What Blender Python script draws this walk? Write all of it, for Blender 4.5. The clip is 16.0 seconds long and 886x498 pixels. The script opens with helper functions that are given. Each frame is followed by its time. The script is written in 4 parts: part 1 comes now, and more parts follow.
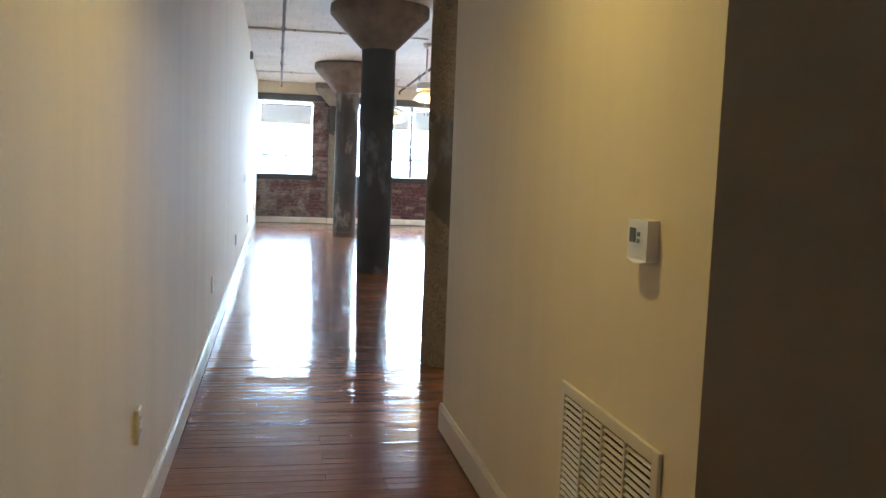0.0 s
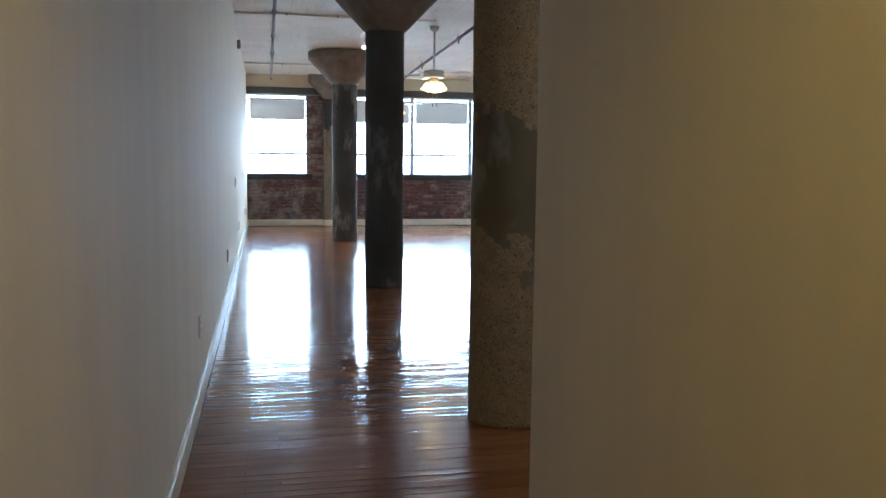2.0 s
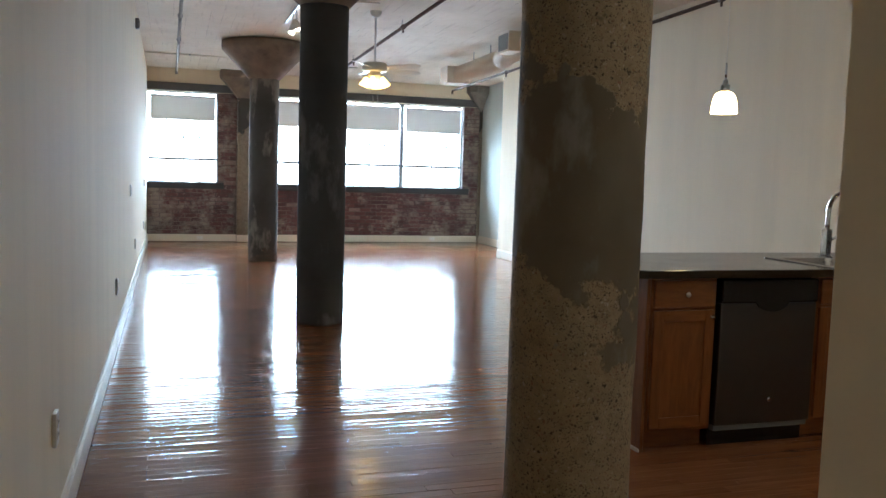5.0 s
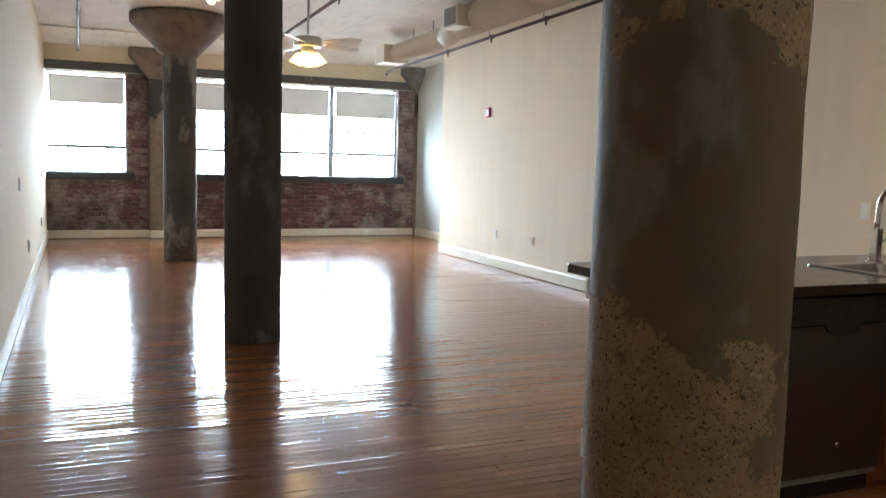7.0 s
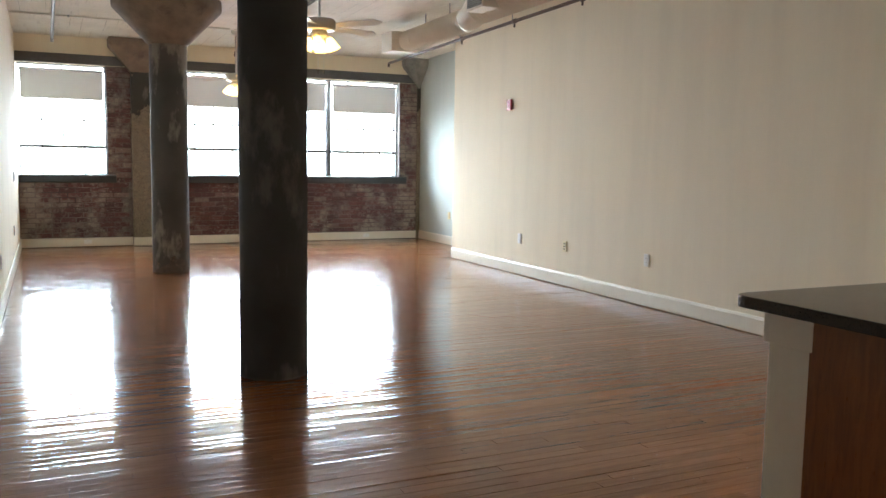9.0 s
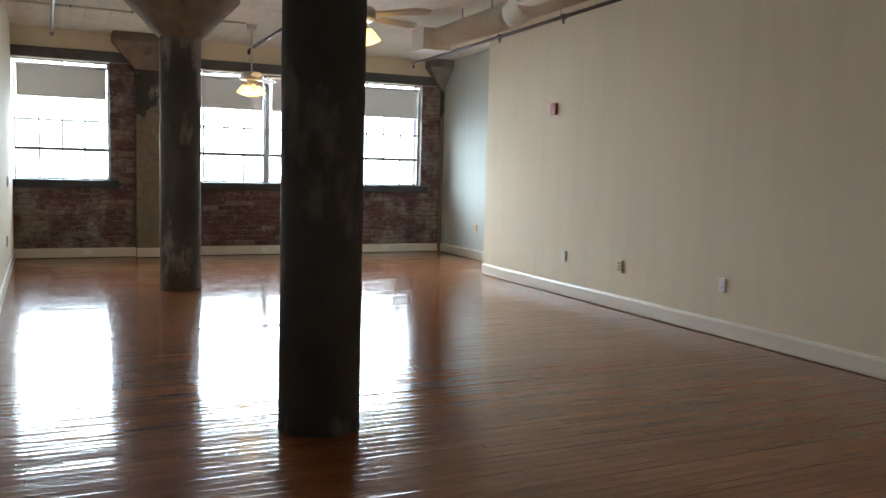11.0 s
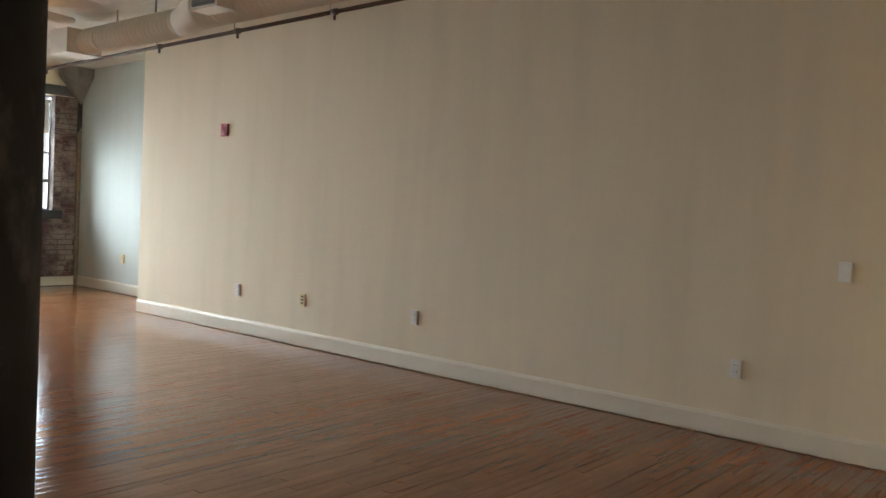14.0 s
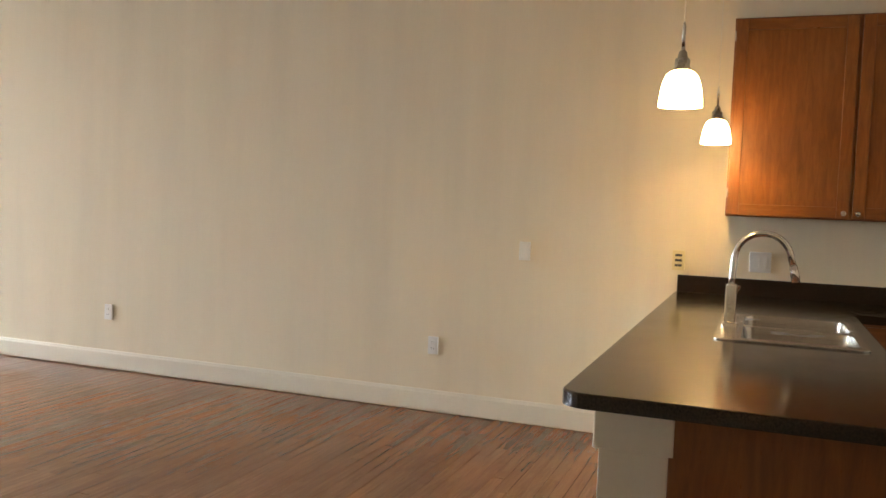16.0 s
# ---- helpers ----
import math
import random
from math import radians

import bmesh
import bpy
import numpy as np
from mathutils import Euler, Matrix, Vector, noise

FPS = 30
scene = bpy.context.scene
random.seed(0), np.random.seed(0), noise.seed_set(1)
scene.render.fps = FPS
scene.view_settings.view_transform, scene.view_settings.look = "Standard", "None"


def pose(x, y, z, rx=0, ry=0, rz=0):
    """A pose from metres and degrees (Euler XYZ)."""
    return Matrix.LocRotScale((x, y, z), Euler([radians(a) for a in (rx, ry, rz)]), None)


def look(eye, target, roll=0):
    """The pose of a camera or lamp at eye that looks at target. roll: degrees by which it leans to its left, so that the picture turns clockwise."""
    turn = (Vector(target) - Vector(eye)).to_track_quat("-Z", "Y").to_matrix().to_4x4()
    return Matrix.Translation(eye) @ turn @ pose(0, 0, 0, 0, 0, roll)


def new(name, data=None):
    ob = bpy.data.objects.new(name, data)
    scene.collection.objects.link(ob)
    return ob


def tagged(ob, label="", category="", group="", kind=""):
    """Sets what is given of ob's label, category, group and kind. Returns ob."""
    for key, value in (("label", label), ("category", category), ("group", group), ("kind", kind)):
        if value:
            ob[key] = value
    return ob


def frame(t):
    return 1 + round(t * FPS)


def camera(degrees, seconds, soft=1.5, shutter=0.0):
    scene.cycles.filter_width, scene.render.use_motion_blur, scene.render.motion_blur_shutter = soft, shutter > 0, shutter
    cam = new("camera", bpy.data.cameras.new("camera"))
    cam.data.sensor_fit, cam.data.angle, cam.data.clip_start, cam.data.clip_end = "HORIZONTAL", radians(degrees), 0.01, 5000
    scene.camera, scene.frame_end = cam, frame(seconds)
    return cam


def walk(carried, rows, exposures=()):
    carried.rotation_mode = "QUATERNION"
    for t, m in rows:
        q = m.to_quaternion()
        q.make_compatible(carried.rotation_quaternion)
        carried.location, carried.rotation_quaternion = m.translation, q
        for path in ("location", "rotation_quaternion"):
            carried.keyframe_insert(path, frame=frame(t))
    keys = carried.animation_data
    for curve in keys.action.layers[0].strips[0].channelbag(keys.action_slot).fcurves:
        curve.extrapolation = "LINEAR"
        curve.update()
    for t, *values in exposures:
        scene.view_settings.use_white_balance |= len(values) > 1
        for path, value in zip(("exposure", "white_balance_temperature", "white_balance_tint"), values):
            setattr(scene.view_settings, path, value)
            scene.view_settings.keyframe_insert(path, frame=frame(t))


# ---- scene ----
cam = camera(55.5, 16.0)
PATH = [
    (0, (0.452, 4.373, 1.353), (0.841, 6.325, 1.161), 2.15),
    (0.5, (0.408, 4.7, 1.352), (0.796, 6.652, 1.156), 1.25),
    (1, (0.371, 5.015, 1.346), (0.79, 6.96, 1.137), 0.45),
    (1.5, (0.411, 5.377, 1.375), (0.8, 7.329, 1.165), 1.15),
    (2, (0.384, 5.7, 1.41), (0.793, 7.646, 1.199), 0.65),
    (2.5, (0.359, 6.076, 1.375), (0.831, 8.008, 1.16), 0.75),
    (3, (0.364, 6.401, 1.355), (0.866, 8.329, 1.174), 1.75),
    (3.5, (0.327, 6.714, 1.337), (0.898, 8.624, 1.18), 1.75),
    (6, (0.395, 8.08, 1.358), (1.052, 9.96, 1.169), 1.4),
    (6.5, (0.391, 8.376, 1.357), (1.122, 10.228, 1.172), 0.6),
    (7, (0.452, 8.613, 1.362), (1.247, 10.437, 1.161), 1.5),
    (7.5, (0.455, 8.839, 1.378), (1.263, 10.658, 1.177), 1.9),
    (8, (0.416, 9.134, 1.369), (1.262, 10.936, 1.175), 0.7),
    (8.5, (0.403, 9.435, 1.349), (1.264, 11.229, 1.147), 1.0),
    (9, (0.388, 9.769, 1.358), (1.233, 11.569, 1.152), 0.9),
    (9.5, (0.365, 10.05, 1.373), (1.228, 11.841, 1.161), 0.8),
    (12, (0.374, 11.265, 1.354), (1.242, 13.058, 1.194), 2.4),
    (12.5, (0.358, 11.444, 1.38), (1.445, 13.117, 1.243), 1.4),
    (13, (0.334, 11.559, 1.34), (1.627, 13.079, 1.214), 2.0),
    (13.5, (0.318, 11.599, 1.368), (1.761, 12.979, 1.244), 2.4),
    (14, (0.317, 11.578, 1.356), (1.854, 12.854, 1.263), 2.8),
    (14.5, (0.361, 11.568, 1.385), (1.979, 12.741, 1.309), 2.7),
    (15, (0.389, 11.55, 1.386), (2.104, 12.577, 1.312), 2.3),
    (15.5, (0.4, 11.532, 1.389), (2.199, 12.403, 1.298), 2.2),
    (16, (0.405, 11.493, 1.391), (2.272, 12.201, 1.282), 2.2),
]


# exposure: opens up in the dark hall and closes down by the windows
EXPOSURES = [(0.0, 1.05, 5050, 6), (1.0, 0.60, 4950, 5), (2.0, 0.22, 4950, 5), (3.5, 0.0, 5050, 5), (6.0, 0.42, 5550, 8), (7.5, 0.42, 5900, 9), (9.5, 0.08, 6100, 9),
             (12.0, -0.70, 6150, 10), (13.0, -0.50, 6350, 10), (13.7, -0.32, 6430, 10), (14.5, -0.35, 6500, 10), (15.5, 0.42, 6600, 11), (16.0, 0.66, 6600, 11)]
walk(cam, [(t, look(eye, target, roll)) for t, eye, target, roll in PATH], EXPOSURES)

# ---- plan, in metres ----
XR, XC = 5.59, 6.34            # east wall, wall of the corner bay
YN, YJ = 23.50, 20.55          # brick window wall, jog in the east wall
YK, YH = 8.53, 5.92            # end of the hall's east wall, its near corner
XH = 1.31                      # hall's east wall
Y0, XA = 1.50, 2.40            # behind the start, alcove
COLS = [(1.668, 10.062), (1.664, 15.0), (1.70, 20.20)]
COL_R = 0.211


def ceil(y):
    """Height of the sloping concrete ceiling."""
    return 3.10 + 0.0235 * (YN - y)


# ---- world and large lights ----
world = bpy.data.worlds.new("sky")
scene.world = world
world.use_nodes = True
wn = world.node_tree.nodes
sky = wn.new("ShaderNodeTexSky")
sky.sky_type, sky.sun_disc = "NISHITA", False
sky.sun_elevation, sky.sun_rotation = radians(48), radians(200)
sky.air_density, sky.dust_density = 1.2, 3.0
world.node_tree.links.new(sky.outputs[0], wn["Background"].inputs[0])
wn["Background"].inputs[1].default_value = 0.12

sun = new("sun", bpy.data.lights.new("sun", "SUN"))
sun.data.energy, sun.data.angle, sun.data.color = 2.5, radians(12), (1.0, 0.95, 0.88)
sun.rotation_euler = (radians(42), 0, radians(-20))


def area_lamp(name, x, y, z, w, h, watts, color, rx):
    d = bpy.data.lights.new(name, "AREA")
    d.shape, d.size, d.size_y, d.energy, d.color = "RECTANGLE", w, h, watts, color
    d.spread = radians(94)
    ob = new(name, d)
    ob.matrix_world = pose(x, y, z, rx, 0, 0)
    return ob


def spot_lamp(name, x, y, z, watts, color, cone):
    d = bpy.data.lights.new(name, "SPOT")
    d.energy, d.color, d.shadow_soft_size = watts, color, 0.04
    d.spot_size, d.spot_blend = radians(cone), 1.0
    ob = new(name, d)
    ob.location = (x, y, z)
    return ob


DAY = (0.80, 0.92, 1.0)
WARM = (1.0, 0.66, 0.30)
area_lamp("daylight_west", 0.64, 24.35, 2.05, 1.2, 2.0, 120, DAY, -66)
area_lamp("daylight_east", 4.08, 24.35, 2.05, 3.76, 2.0, 560, DAY, -66)
spot_lamp("hall_spot", 0.70, 6.48, 2.62, 29, (1.0, 0.65, 0.15), 150)
# unseen warm fill lamps, added to brighten the kitchen, first column and east wall
KITCHEN_FILL_SPOTS = [(2.40, 9.20), (3.50, 10.20), (4.50, 10.40)]
for kx, ky in KITCHEN_FILL_SPOTS:
    spot_lamp("kitchen_spot", kx, ky, 3.05, 17, (1.0, 0.72, 0.40), 132)


# ---- materials ----
def mat(name):
    m = bpy.data.materials.new(name)
    m.use_nodes = True
    return m, m.node_tree.nodes, m.node_tree.links, m.node_tree.nodes["Principled BSDF"]


def put(n, links, sock, value):
    if hasattr(value, "is_linked"):
        links.new(value, n.inputs[sock])
    else:
        n.inputs[sock].default_value = value


def noise_node(nodes, links, vec, scale, detail=4, rough=0.55, distort=0.0):
    n = nodes.new("ShaderNodeTexNoise")
    n.inputs["Scale"].default_value, n.inputs["Detail"].default_value = scale, detail
    n.inputs["Roughness"].default_value, n.inputs["Distortion"].default_value = rough, distort
    if vec is not None:
        links.new(vec, n.inputs["Vector"])
    return n.outputs["Fac"]


def ramp(nodes, links, fac, *stops):
    n = nodes.new("ShaderNodeValToRGB")
    els = n.color_ramp.elements
    while len(els) < len(stops):
        els.new(0.5)
    for e, (p, c) in zip(els, stops):
        e.position = p
        e.color = (c, c, c, 1) if isinstance(c, (int, float)) else (*c, 1)
    links.new(fac, n.inputs[0])
    return n.outputs[0]


def mix(nodes, links, fac, a, b, kind="MIX"):
    n = nodes.new("ShaderNodeMix")
    n.data_type, n.blend_type = "RGBA", kind
    for sock, v in ((0, fac), (6, a), (7, b)):
        if hasattr(v, "is_linked"):
            links.new(v, n.inputs[sock])
        else:
            n.inputs[sock].default_value = v if sock == 0 else (*v, 1)
    return n.outputs[2]


def math_node(nodes, links, op, a, b=0.0, clamp=False):
    n = nodes.new("ShaderNodeMath")
    n.operation, n.use_clamp = op, clamp
    put(n, links, 0, a)
    put(n, links, 1, b)
    return n.outputs[0]


def bump(nodes, links, bsdf, height, strength, dist, normal=None):
    n = nodes.new("ShaderNodeBump")
    n.inputs["Strength"].default_value, n.inputs["Distance"].default_value = strength, dist
    links.new(height, n.inputs["Height"])
    if normal is not None:
        links.new(normal, n.inputs["Normal"])
    links.new(n.outputs[0], bsdf.inputs["Normal"])
    return n.outputs[0]


def position(nodes, links, scale=(1, 1, 1)):
    g = nodes.new("ShaderNodeNewGeometry")
    mp = nodes.new("ShaderNodeMapping")
    mp.inputs["Scale"].default_value = scale
    links.new(g.outputs["Position"], mp.inputs["Vector"])
    return mp.outputs[0]


def axes(nodes, links, vec):
    s = nodes.new("ShaderNodeSeparateXYZ")
    links.new(vec, s.inputs[0])
    return s.outputs


def surface(name, c1, c2, big=1.3, fine=60.0, rough=(0.5, 0.65), relief=0.15, dist=0.002, metal=0.0, stretch=(1, 1, 1), spec=0.5, marks=0.0):
    """A plain material that varies at two scales, with fine relief."""
    m, nodes, links, b = mat(name)
    p = position(nodes, links, stretch)
    a = noise_node(nodes, links, p, big, 5)
    f = noise_node(nodes, links, p, fine, 3)
    both = math_node(nodes, links, "ADD", math_node(nodes, links, "MULTIPLY", a, 0.7), math_node(nodes, links, "MULTIPLY", f, 0.3))
    c = mix(nodes, links, ramp(nodes, links, both, (0.3, 0.0), (0.7, 1.0)), c1, c2)
    if marks:
        roller = noise_node(nodes, links, position(nodes, links, (1, 1, 0.10)), 3.2, 4, 0.6)
        c = mix(nodes, links, ramp(nodes, links, roller, (0.42, 0.0), (0.72, marks)), c, tuple(x * 0.7 for x in c1))
    links.new(c, b.inputs["Base Color"])
    links.new(ramp(nodes, links, a, (0.3, rough[0]), (0.7, rough[1])), b.inputs["Roughness"])
    b.inputs["Metallic"].default_value = metal
    b.inputs["Specular IOR Level"].default_value = spec
    if relief:
        bump(nodes, links, b, f, relief, dist)
    return m


def plain(name, color, rough, metal=0.0):
    m, nodes, links, b = mat(name)
    b.inputs["Base Color"].default_value = (*color, 1)
    b.inputs["Metallic"].default_value = metal
    p = position(nodes, links)
    links.new(ramp(nodes, links, noise_node(nodes, links, p, 25), (0.3, max(0.02, rough - 0.06)), (0.7, rough + 0.06)), b.inputs["Roughness"])
    return m


def glow(name, color, strength, base=(0.9, 0.9, 0.9)):
    m, nodes, links, b = mat(name)
    b.inputs["Base Color"].default_value = (*base, 1)
    b.inputs["Emission Color"].default_value = (*color, 1)
    b.inputs["Emission Strength"].default_value = strength
    b.inputs["Roughness"].default_value = 0.3
    return m


M_WALL = surface("cream_wall_paint", (0.77, 0.675, 0.515), (0.81, 0.72, 0.565), 0.7, 90, (0.78, 0.9), 0.25, 0.0012, spec=0.12, marks=0.24)
M_BAYWALL = surface("grey_green_wall_paint", (0.52, 0.565, 0.535), (0.56, 0.60, 0.57), 0.7, 90, (0.78, 0.9), 0.25, 0.0012, spec=0.12, marks=0.24)
M_TRIM = surface("cream_trim_paint", (0.72, 0.665, 0.56), (0.76, 0.71, 0.60), 2.5, 40, (0.3, 0.42), 0.05, 0.001)
M_WHITE = surface("white_plastic", (0.79, 0.78, 0.76), (0.83, 0.82, 0.80), 5, 60, (0.3, 0.4), 0.0)
M_IVORY = surface("ivory_plastic", (0.70, 0.60, 0.34), (0.74, 0.64, 0.38), 5, 60, (0.3, 0.4), 0.0)
M_SLOT = plain("dark_slot", (0.05, 0.045, 0.04), 0.6)
M_RED = surface("red_enamel", (0.42, 0.03, 0.05), (0.48, 0.04, 0.06), 6, 60, (0.6, 0.7), 0.0)
M_REDDARK = surface("dark_red_lens", (0.22, 0.012, 0.02), (0.28, 0.02, 0.03), 6, 60, (0.2, 0.3), 0.0)
M_SILL = surface("black_painted_sill", (0.020, 0.022, 0.025), (0.045, 0.046, 0.048), 3, 40, (0.45, 0.6), 0.2, 0.003)
M_LINTEL = surface("dark_concrete_lintel", (0.060, 0.061, 0.062), (0.13, 0.128, 0.125), 2.5, 35, (0.7, 0.85), 0.4, 0.004)
M_CORNERCAP = surface("grey_weathered_concrete", (0.13, 0.12, 0.11), (0.30, 0.28, 0.25), 5, 40, (0.75, 0.9), 0.5, 0.005)
M_STEELBAR = surface("grey_painted_steel", (0.16, 0.165, 0.165), (0.24, 0.24, 0.235), 5, 80, (0.4, 0.55), 0.1, 0.001)
M_PIPE = surface("rusty_black_pipe", (0.07, 0.045, 0.038), (0.15, 0.095, 0.075), 4, 60, (0.45, 0.6), 0.2, 0.001)
M_PIPEGREY = surface("grey_pipe", (0.22, 0.22, 0.23), (0.32, 0.32, 0.33), 4, 60, (0.35, 0.5), 0.1, 0.001)
M_DUCT = surface("painted_duct", (0.70, 0.64, 0.54), (0.76, 0.71, 0.62), 2, 40, (0.6, 0.75), 0.05, 0.001)
M_GRILLE = plain("dark_grille", (0.10, 0.095, 0.085), 0.5)
M_FANWHITE = surface("white_fan_enamel", (0.70, 0.68, 0.64), (0.76, 0.74, 0.70), 6, 60, (0.25, 0.35), 0.0)
M_FANGREY = surface("brushed_fan_housing", (0.58, 0.57, 0.55), (0.64, 0.63, 0.61), 6, 80, (0.3, 0.4), 0.0, metal=0.4)
M_BLADE = surface("pale_fan_blade", (0.62, 0.58, 0.52), (0.70, 0.66, 0.60), 3, 50, (0.35, 0.5), 0.05, 0.001, stretch=(1, 6, 1))
M_CHROME = plain("chrome", (0.75, 0.75, 0.74), 0.16, 1.0)
M_NICKEL = plain("brushed_nickel", (0.52, 0.50, 0.47), 0.28, 1.0)
M_STAINLESS = surface("stainless_steel", (0.46, 0.44, 0.42), (0.50, 0.48, 0.46), 3, 200, (0.25, 0.28), 0.0, 0.0005, metal=1.0, stretch=(1, 1, 12))
# steel colour lowered to carry the dark kitchen and hall mirrored in the door
M_DWDOOR = plain("stainless_with_dark_reflection", (0.12, 0.112, 0.105), 0.42, 1.0)
M_BLACKGLOSS = plain("black_gloss_plastic", (0.012, 0.012, 0.013), 0.18)
# near-black colour in place of the shade inside the grille and dishwasher
M_RECESS_SHADE = plain("painted_recess_shade", (0.02, 0.018, 0.016), 0.8)
M_LAMP = glow("lit_tulip_glass", (1.0, 0.58, 0.14), 5.0)
M_BULB = glow("lit_lamp_bulb", (1.0, 0.66, 0.26), 45.0)
M_PENDANT = glow("lit_pendant_glass", (1.0, 0.64, 0.24), 24.0)
M_PENDANTBULB = glow("lit_pendant_bulb", (1.0, 0.70, 0.32), 230.0)
M_SPOT = glow("lit_spot_bulb", (1.0, 0.78, 0.5), 14.0)


def counter_material():
    m, nodes, links, b = mat("dark_brown_laminate")
    p = position(nodes, links)
    f = noise_node(nodes, links, p, 160, 3)
    links.new(ramp(nodes, links, f, (0.35, (0.017, 0.010, 0.006)), (0.65, (0.034, 0.021, 0.013))), b.inputs["Base Color"])
    links.new(ramp(nodes, links, noise_node(nodes, links, p, 6), (0.3, 0.13), (0.7, 0.17)), b.inputs["Roughness"])
    b.inputs["Specular IOR Level"].default_value = 0.35
    bump(nodes, links, b, f, 0.08, 0.0005)
    return m


def cherry_material(name, stretch):
    """Red-brown stained cabinet wood, grain along the stretched axis."""
    m, nodes, links, b = mat(name)
    p = position(nodes, links, stretch)
    g = noise_node(nodes, links, p, 5, 6, 0.6, 0.8)
    f = noise_node(nodes, links, p, 30, 4)
    c = ramp(nodes, links, g, (0.25, (0.15, 0.047, 0.011)), (0.55, (0.24, 0.084, 0.019)), (0.8, (0.30, 0.115, 0.030)))
    links.new(mix(nodes, links, math_node(nodes, links, "MULTIPLY", f, 0.35), c, (0.10, 0.028, 0.010)), b.inputs["Base Color"])
    links.new(ramp(nodes, links, f, (0.3, 0.27), (0.7, 0.4)), b.inputs["Roughness"])
    bump(nodes, links, b, f, 0.08, 0.0006)
    return m


def floor_material(name, random_output, node_kind):
    """Worn, glossily varnished red-brown strip wood; every strip has its own tone."""
    m, nodes, links, b = mat(name)
    info = nodes.new(node_kind)
    rnd = info.outputs[random_output]
    p = position(nodes, links, (1.0, 14.0, 1.0))
    off = nodes.new("ShaderNodeVectorMath")
    off.operation = "ADD"
    comb = nodes.new("ShaderNodeCombineXYZ")
    links.new(math_node(nodes, links, "MULTIPLY", rnd, 37.0), comb.inputs[0])
    links.new(math_node(nodes, links, "MULTIPLY", rnd, 11.0), comb.inputs[2])
    links.new(p, off.inputs[0])
    links.new(comb.outputs[0], off.inputs[1])
    g = noise_node(nodes, links, off.outputs[0], 4.5, 6, 0.62, 0.6)
    flat = position(nodes, links)
    blot = noise_node(nodes, links, flat, 1.1, 4)
    grain = ramp(nodes, links, g, (0.25, (0.180, 0.070, 0.027)), (0.5, (0.240, 0.097, 0.039)), (0.78, (0.305, 0.132, 0.055)))
    tone = ramp(nodes, links, rnd, (0.0, (0.82, 0.80, 0.78)), (0.5, (0.97, 0.96, 0.95)), (1.0, (1.10, 1.10, 1.08)))
    c = mix(nodes, links, 1.0, grain, tone, "MULTIPLY")
    c = mix(nodes, links, ramp(nodes, links, blot, (0.42, 0.0), (0.72, 0.5)), c, (0.13, 0.042, 0.018))
    scuff = noise_node(nodes, links, position(nodes, links, (3, 30, 1)), 9, 5, 0.7)
    c = mix(nodes, links, ramp(nodes, links, scuff, (0.69, 0.0), (0.76, 0.35)), c, (0.055, 0.022, 0.012))
    fleck = noise_node(nodes, links, position(nodes, links, (1.5, 4, 1)), 38, 2, 0.5)
    c = mix(nodes, links, ramp(nodes, links, fleck, (0.745, 0.0), (0.765, 0.7)), c, (0.48, 0.43, 0.36))
    links.new(c, b.inputs["Base Color"])
    wear = noise_node(nodes, links, flat, 2.2, 5, 0.65)
    links.new(ramp(nodes, links, wear, (0.3, 0.065), (0.7, 0.14)), b.inputs["Roughness"])
    b.inputs["Specular IOR Level"].default_value = 0.36
    b.inputs["Coat Weight"].default_value = 0.07
    b.inputs["Coat Roughness"].default_value = 0.27
    ripple = noise_node(nodes, links, position(nodes, links, (1.2, 9, 1)), 4, 3)
    n1 = bump(nodes, links, b, ripple, 0.35, 0.003)
    pit = noise_node(nodes, links, flat, 120, 3)
    n2 = bump(nodes, links, b, pit, 0.05, 0.0008, n1)
    return m


def brick_material(name, random_output, node_kind):
    """Dark red brick with worn remains of pale paint and mortar."""
    m, nodes, links, b = mat(name)
    rnd = nodes.new(node_kind).outputs[random_output]
    p = position(nodes, links)
    base = ramp(nodes, links, rnd, (0.0, (0.075, 0.040, 0.044)), (0.35, (0.115, 0.050, 0.053)), (0.7, (0.15, 0.062, 0.060)), (0.92, (0.19, 0.09, 0.082)), (1.0, (0.32, 0.25, 0.215)))
    f = noise_node(nodes, links, p, 45, 5, 0.65)
    c = mix(nodes, links, ramp(nodes, links, f, (0.35, 0.55), (0.65, 0.0)), base, (0.09, 0.04, 0.04))
    ax = axes(nodes, links, p)
    edge = math_node(nodes, links, "MULTIPLY", math_node(nodes, links, "ABSOLUTE", math_node(nodes, links, "SUBTRACT", ax[0], 3.2)), 0.05)
    patch = math_node(nodes, links, "ADD", noise_node(nodes, links, p, 3.2, 7, 0.72), edge)
    c = mix(nodes, links, ramp(nodes, links, patch, (0.57, 0.0), (0.70, 0.7)), c, (0.36, 0.32, 0.27))
    flake = noise_node(nodes, links, position(nodes, links, (1, 1, 2.2)), 17, 6, 0.72)
    zone = noise_node(nodes, links, p, 1.4, 3)
    flakes = math_node(nodes, links, "MULTIPLY", ramp(nodes, links, flake, (0.56, 0.0), (0.64, 0.75)), ramp(nodes, links, zone, (0.40, 0.15), (0.62, 1.0)))
    c = mix(nodes, links, flakes, c, (0.40, 0.36, 0.32))
    dark = noise_node(nodes, links, p, 1.9, 5, 0.6)
    c = mix(nodes, links, ramp(nodes, links, dark, (0.5, 0.0), (0.7, 0.6)), c, (0.06, 0.035, 0.045))
    links.new(c, b.inputs["Base Color"])
    b.inputs["Roughness"].default_value = 0.85
    bump(nodes, links, b, f, 0.5, 0.004)
    return m


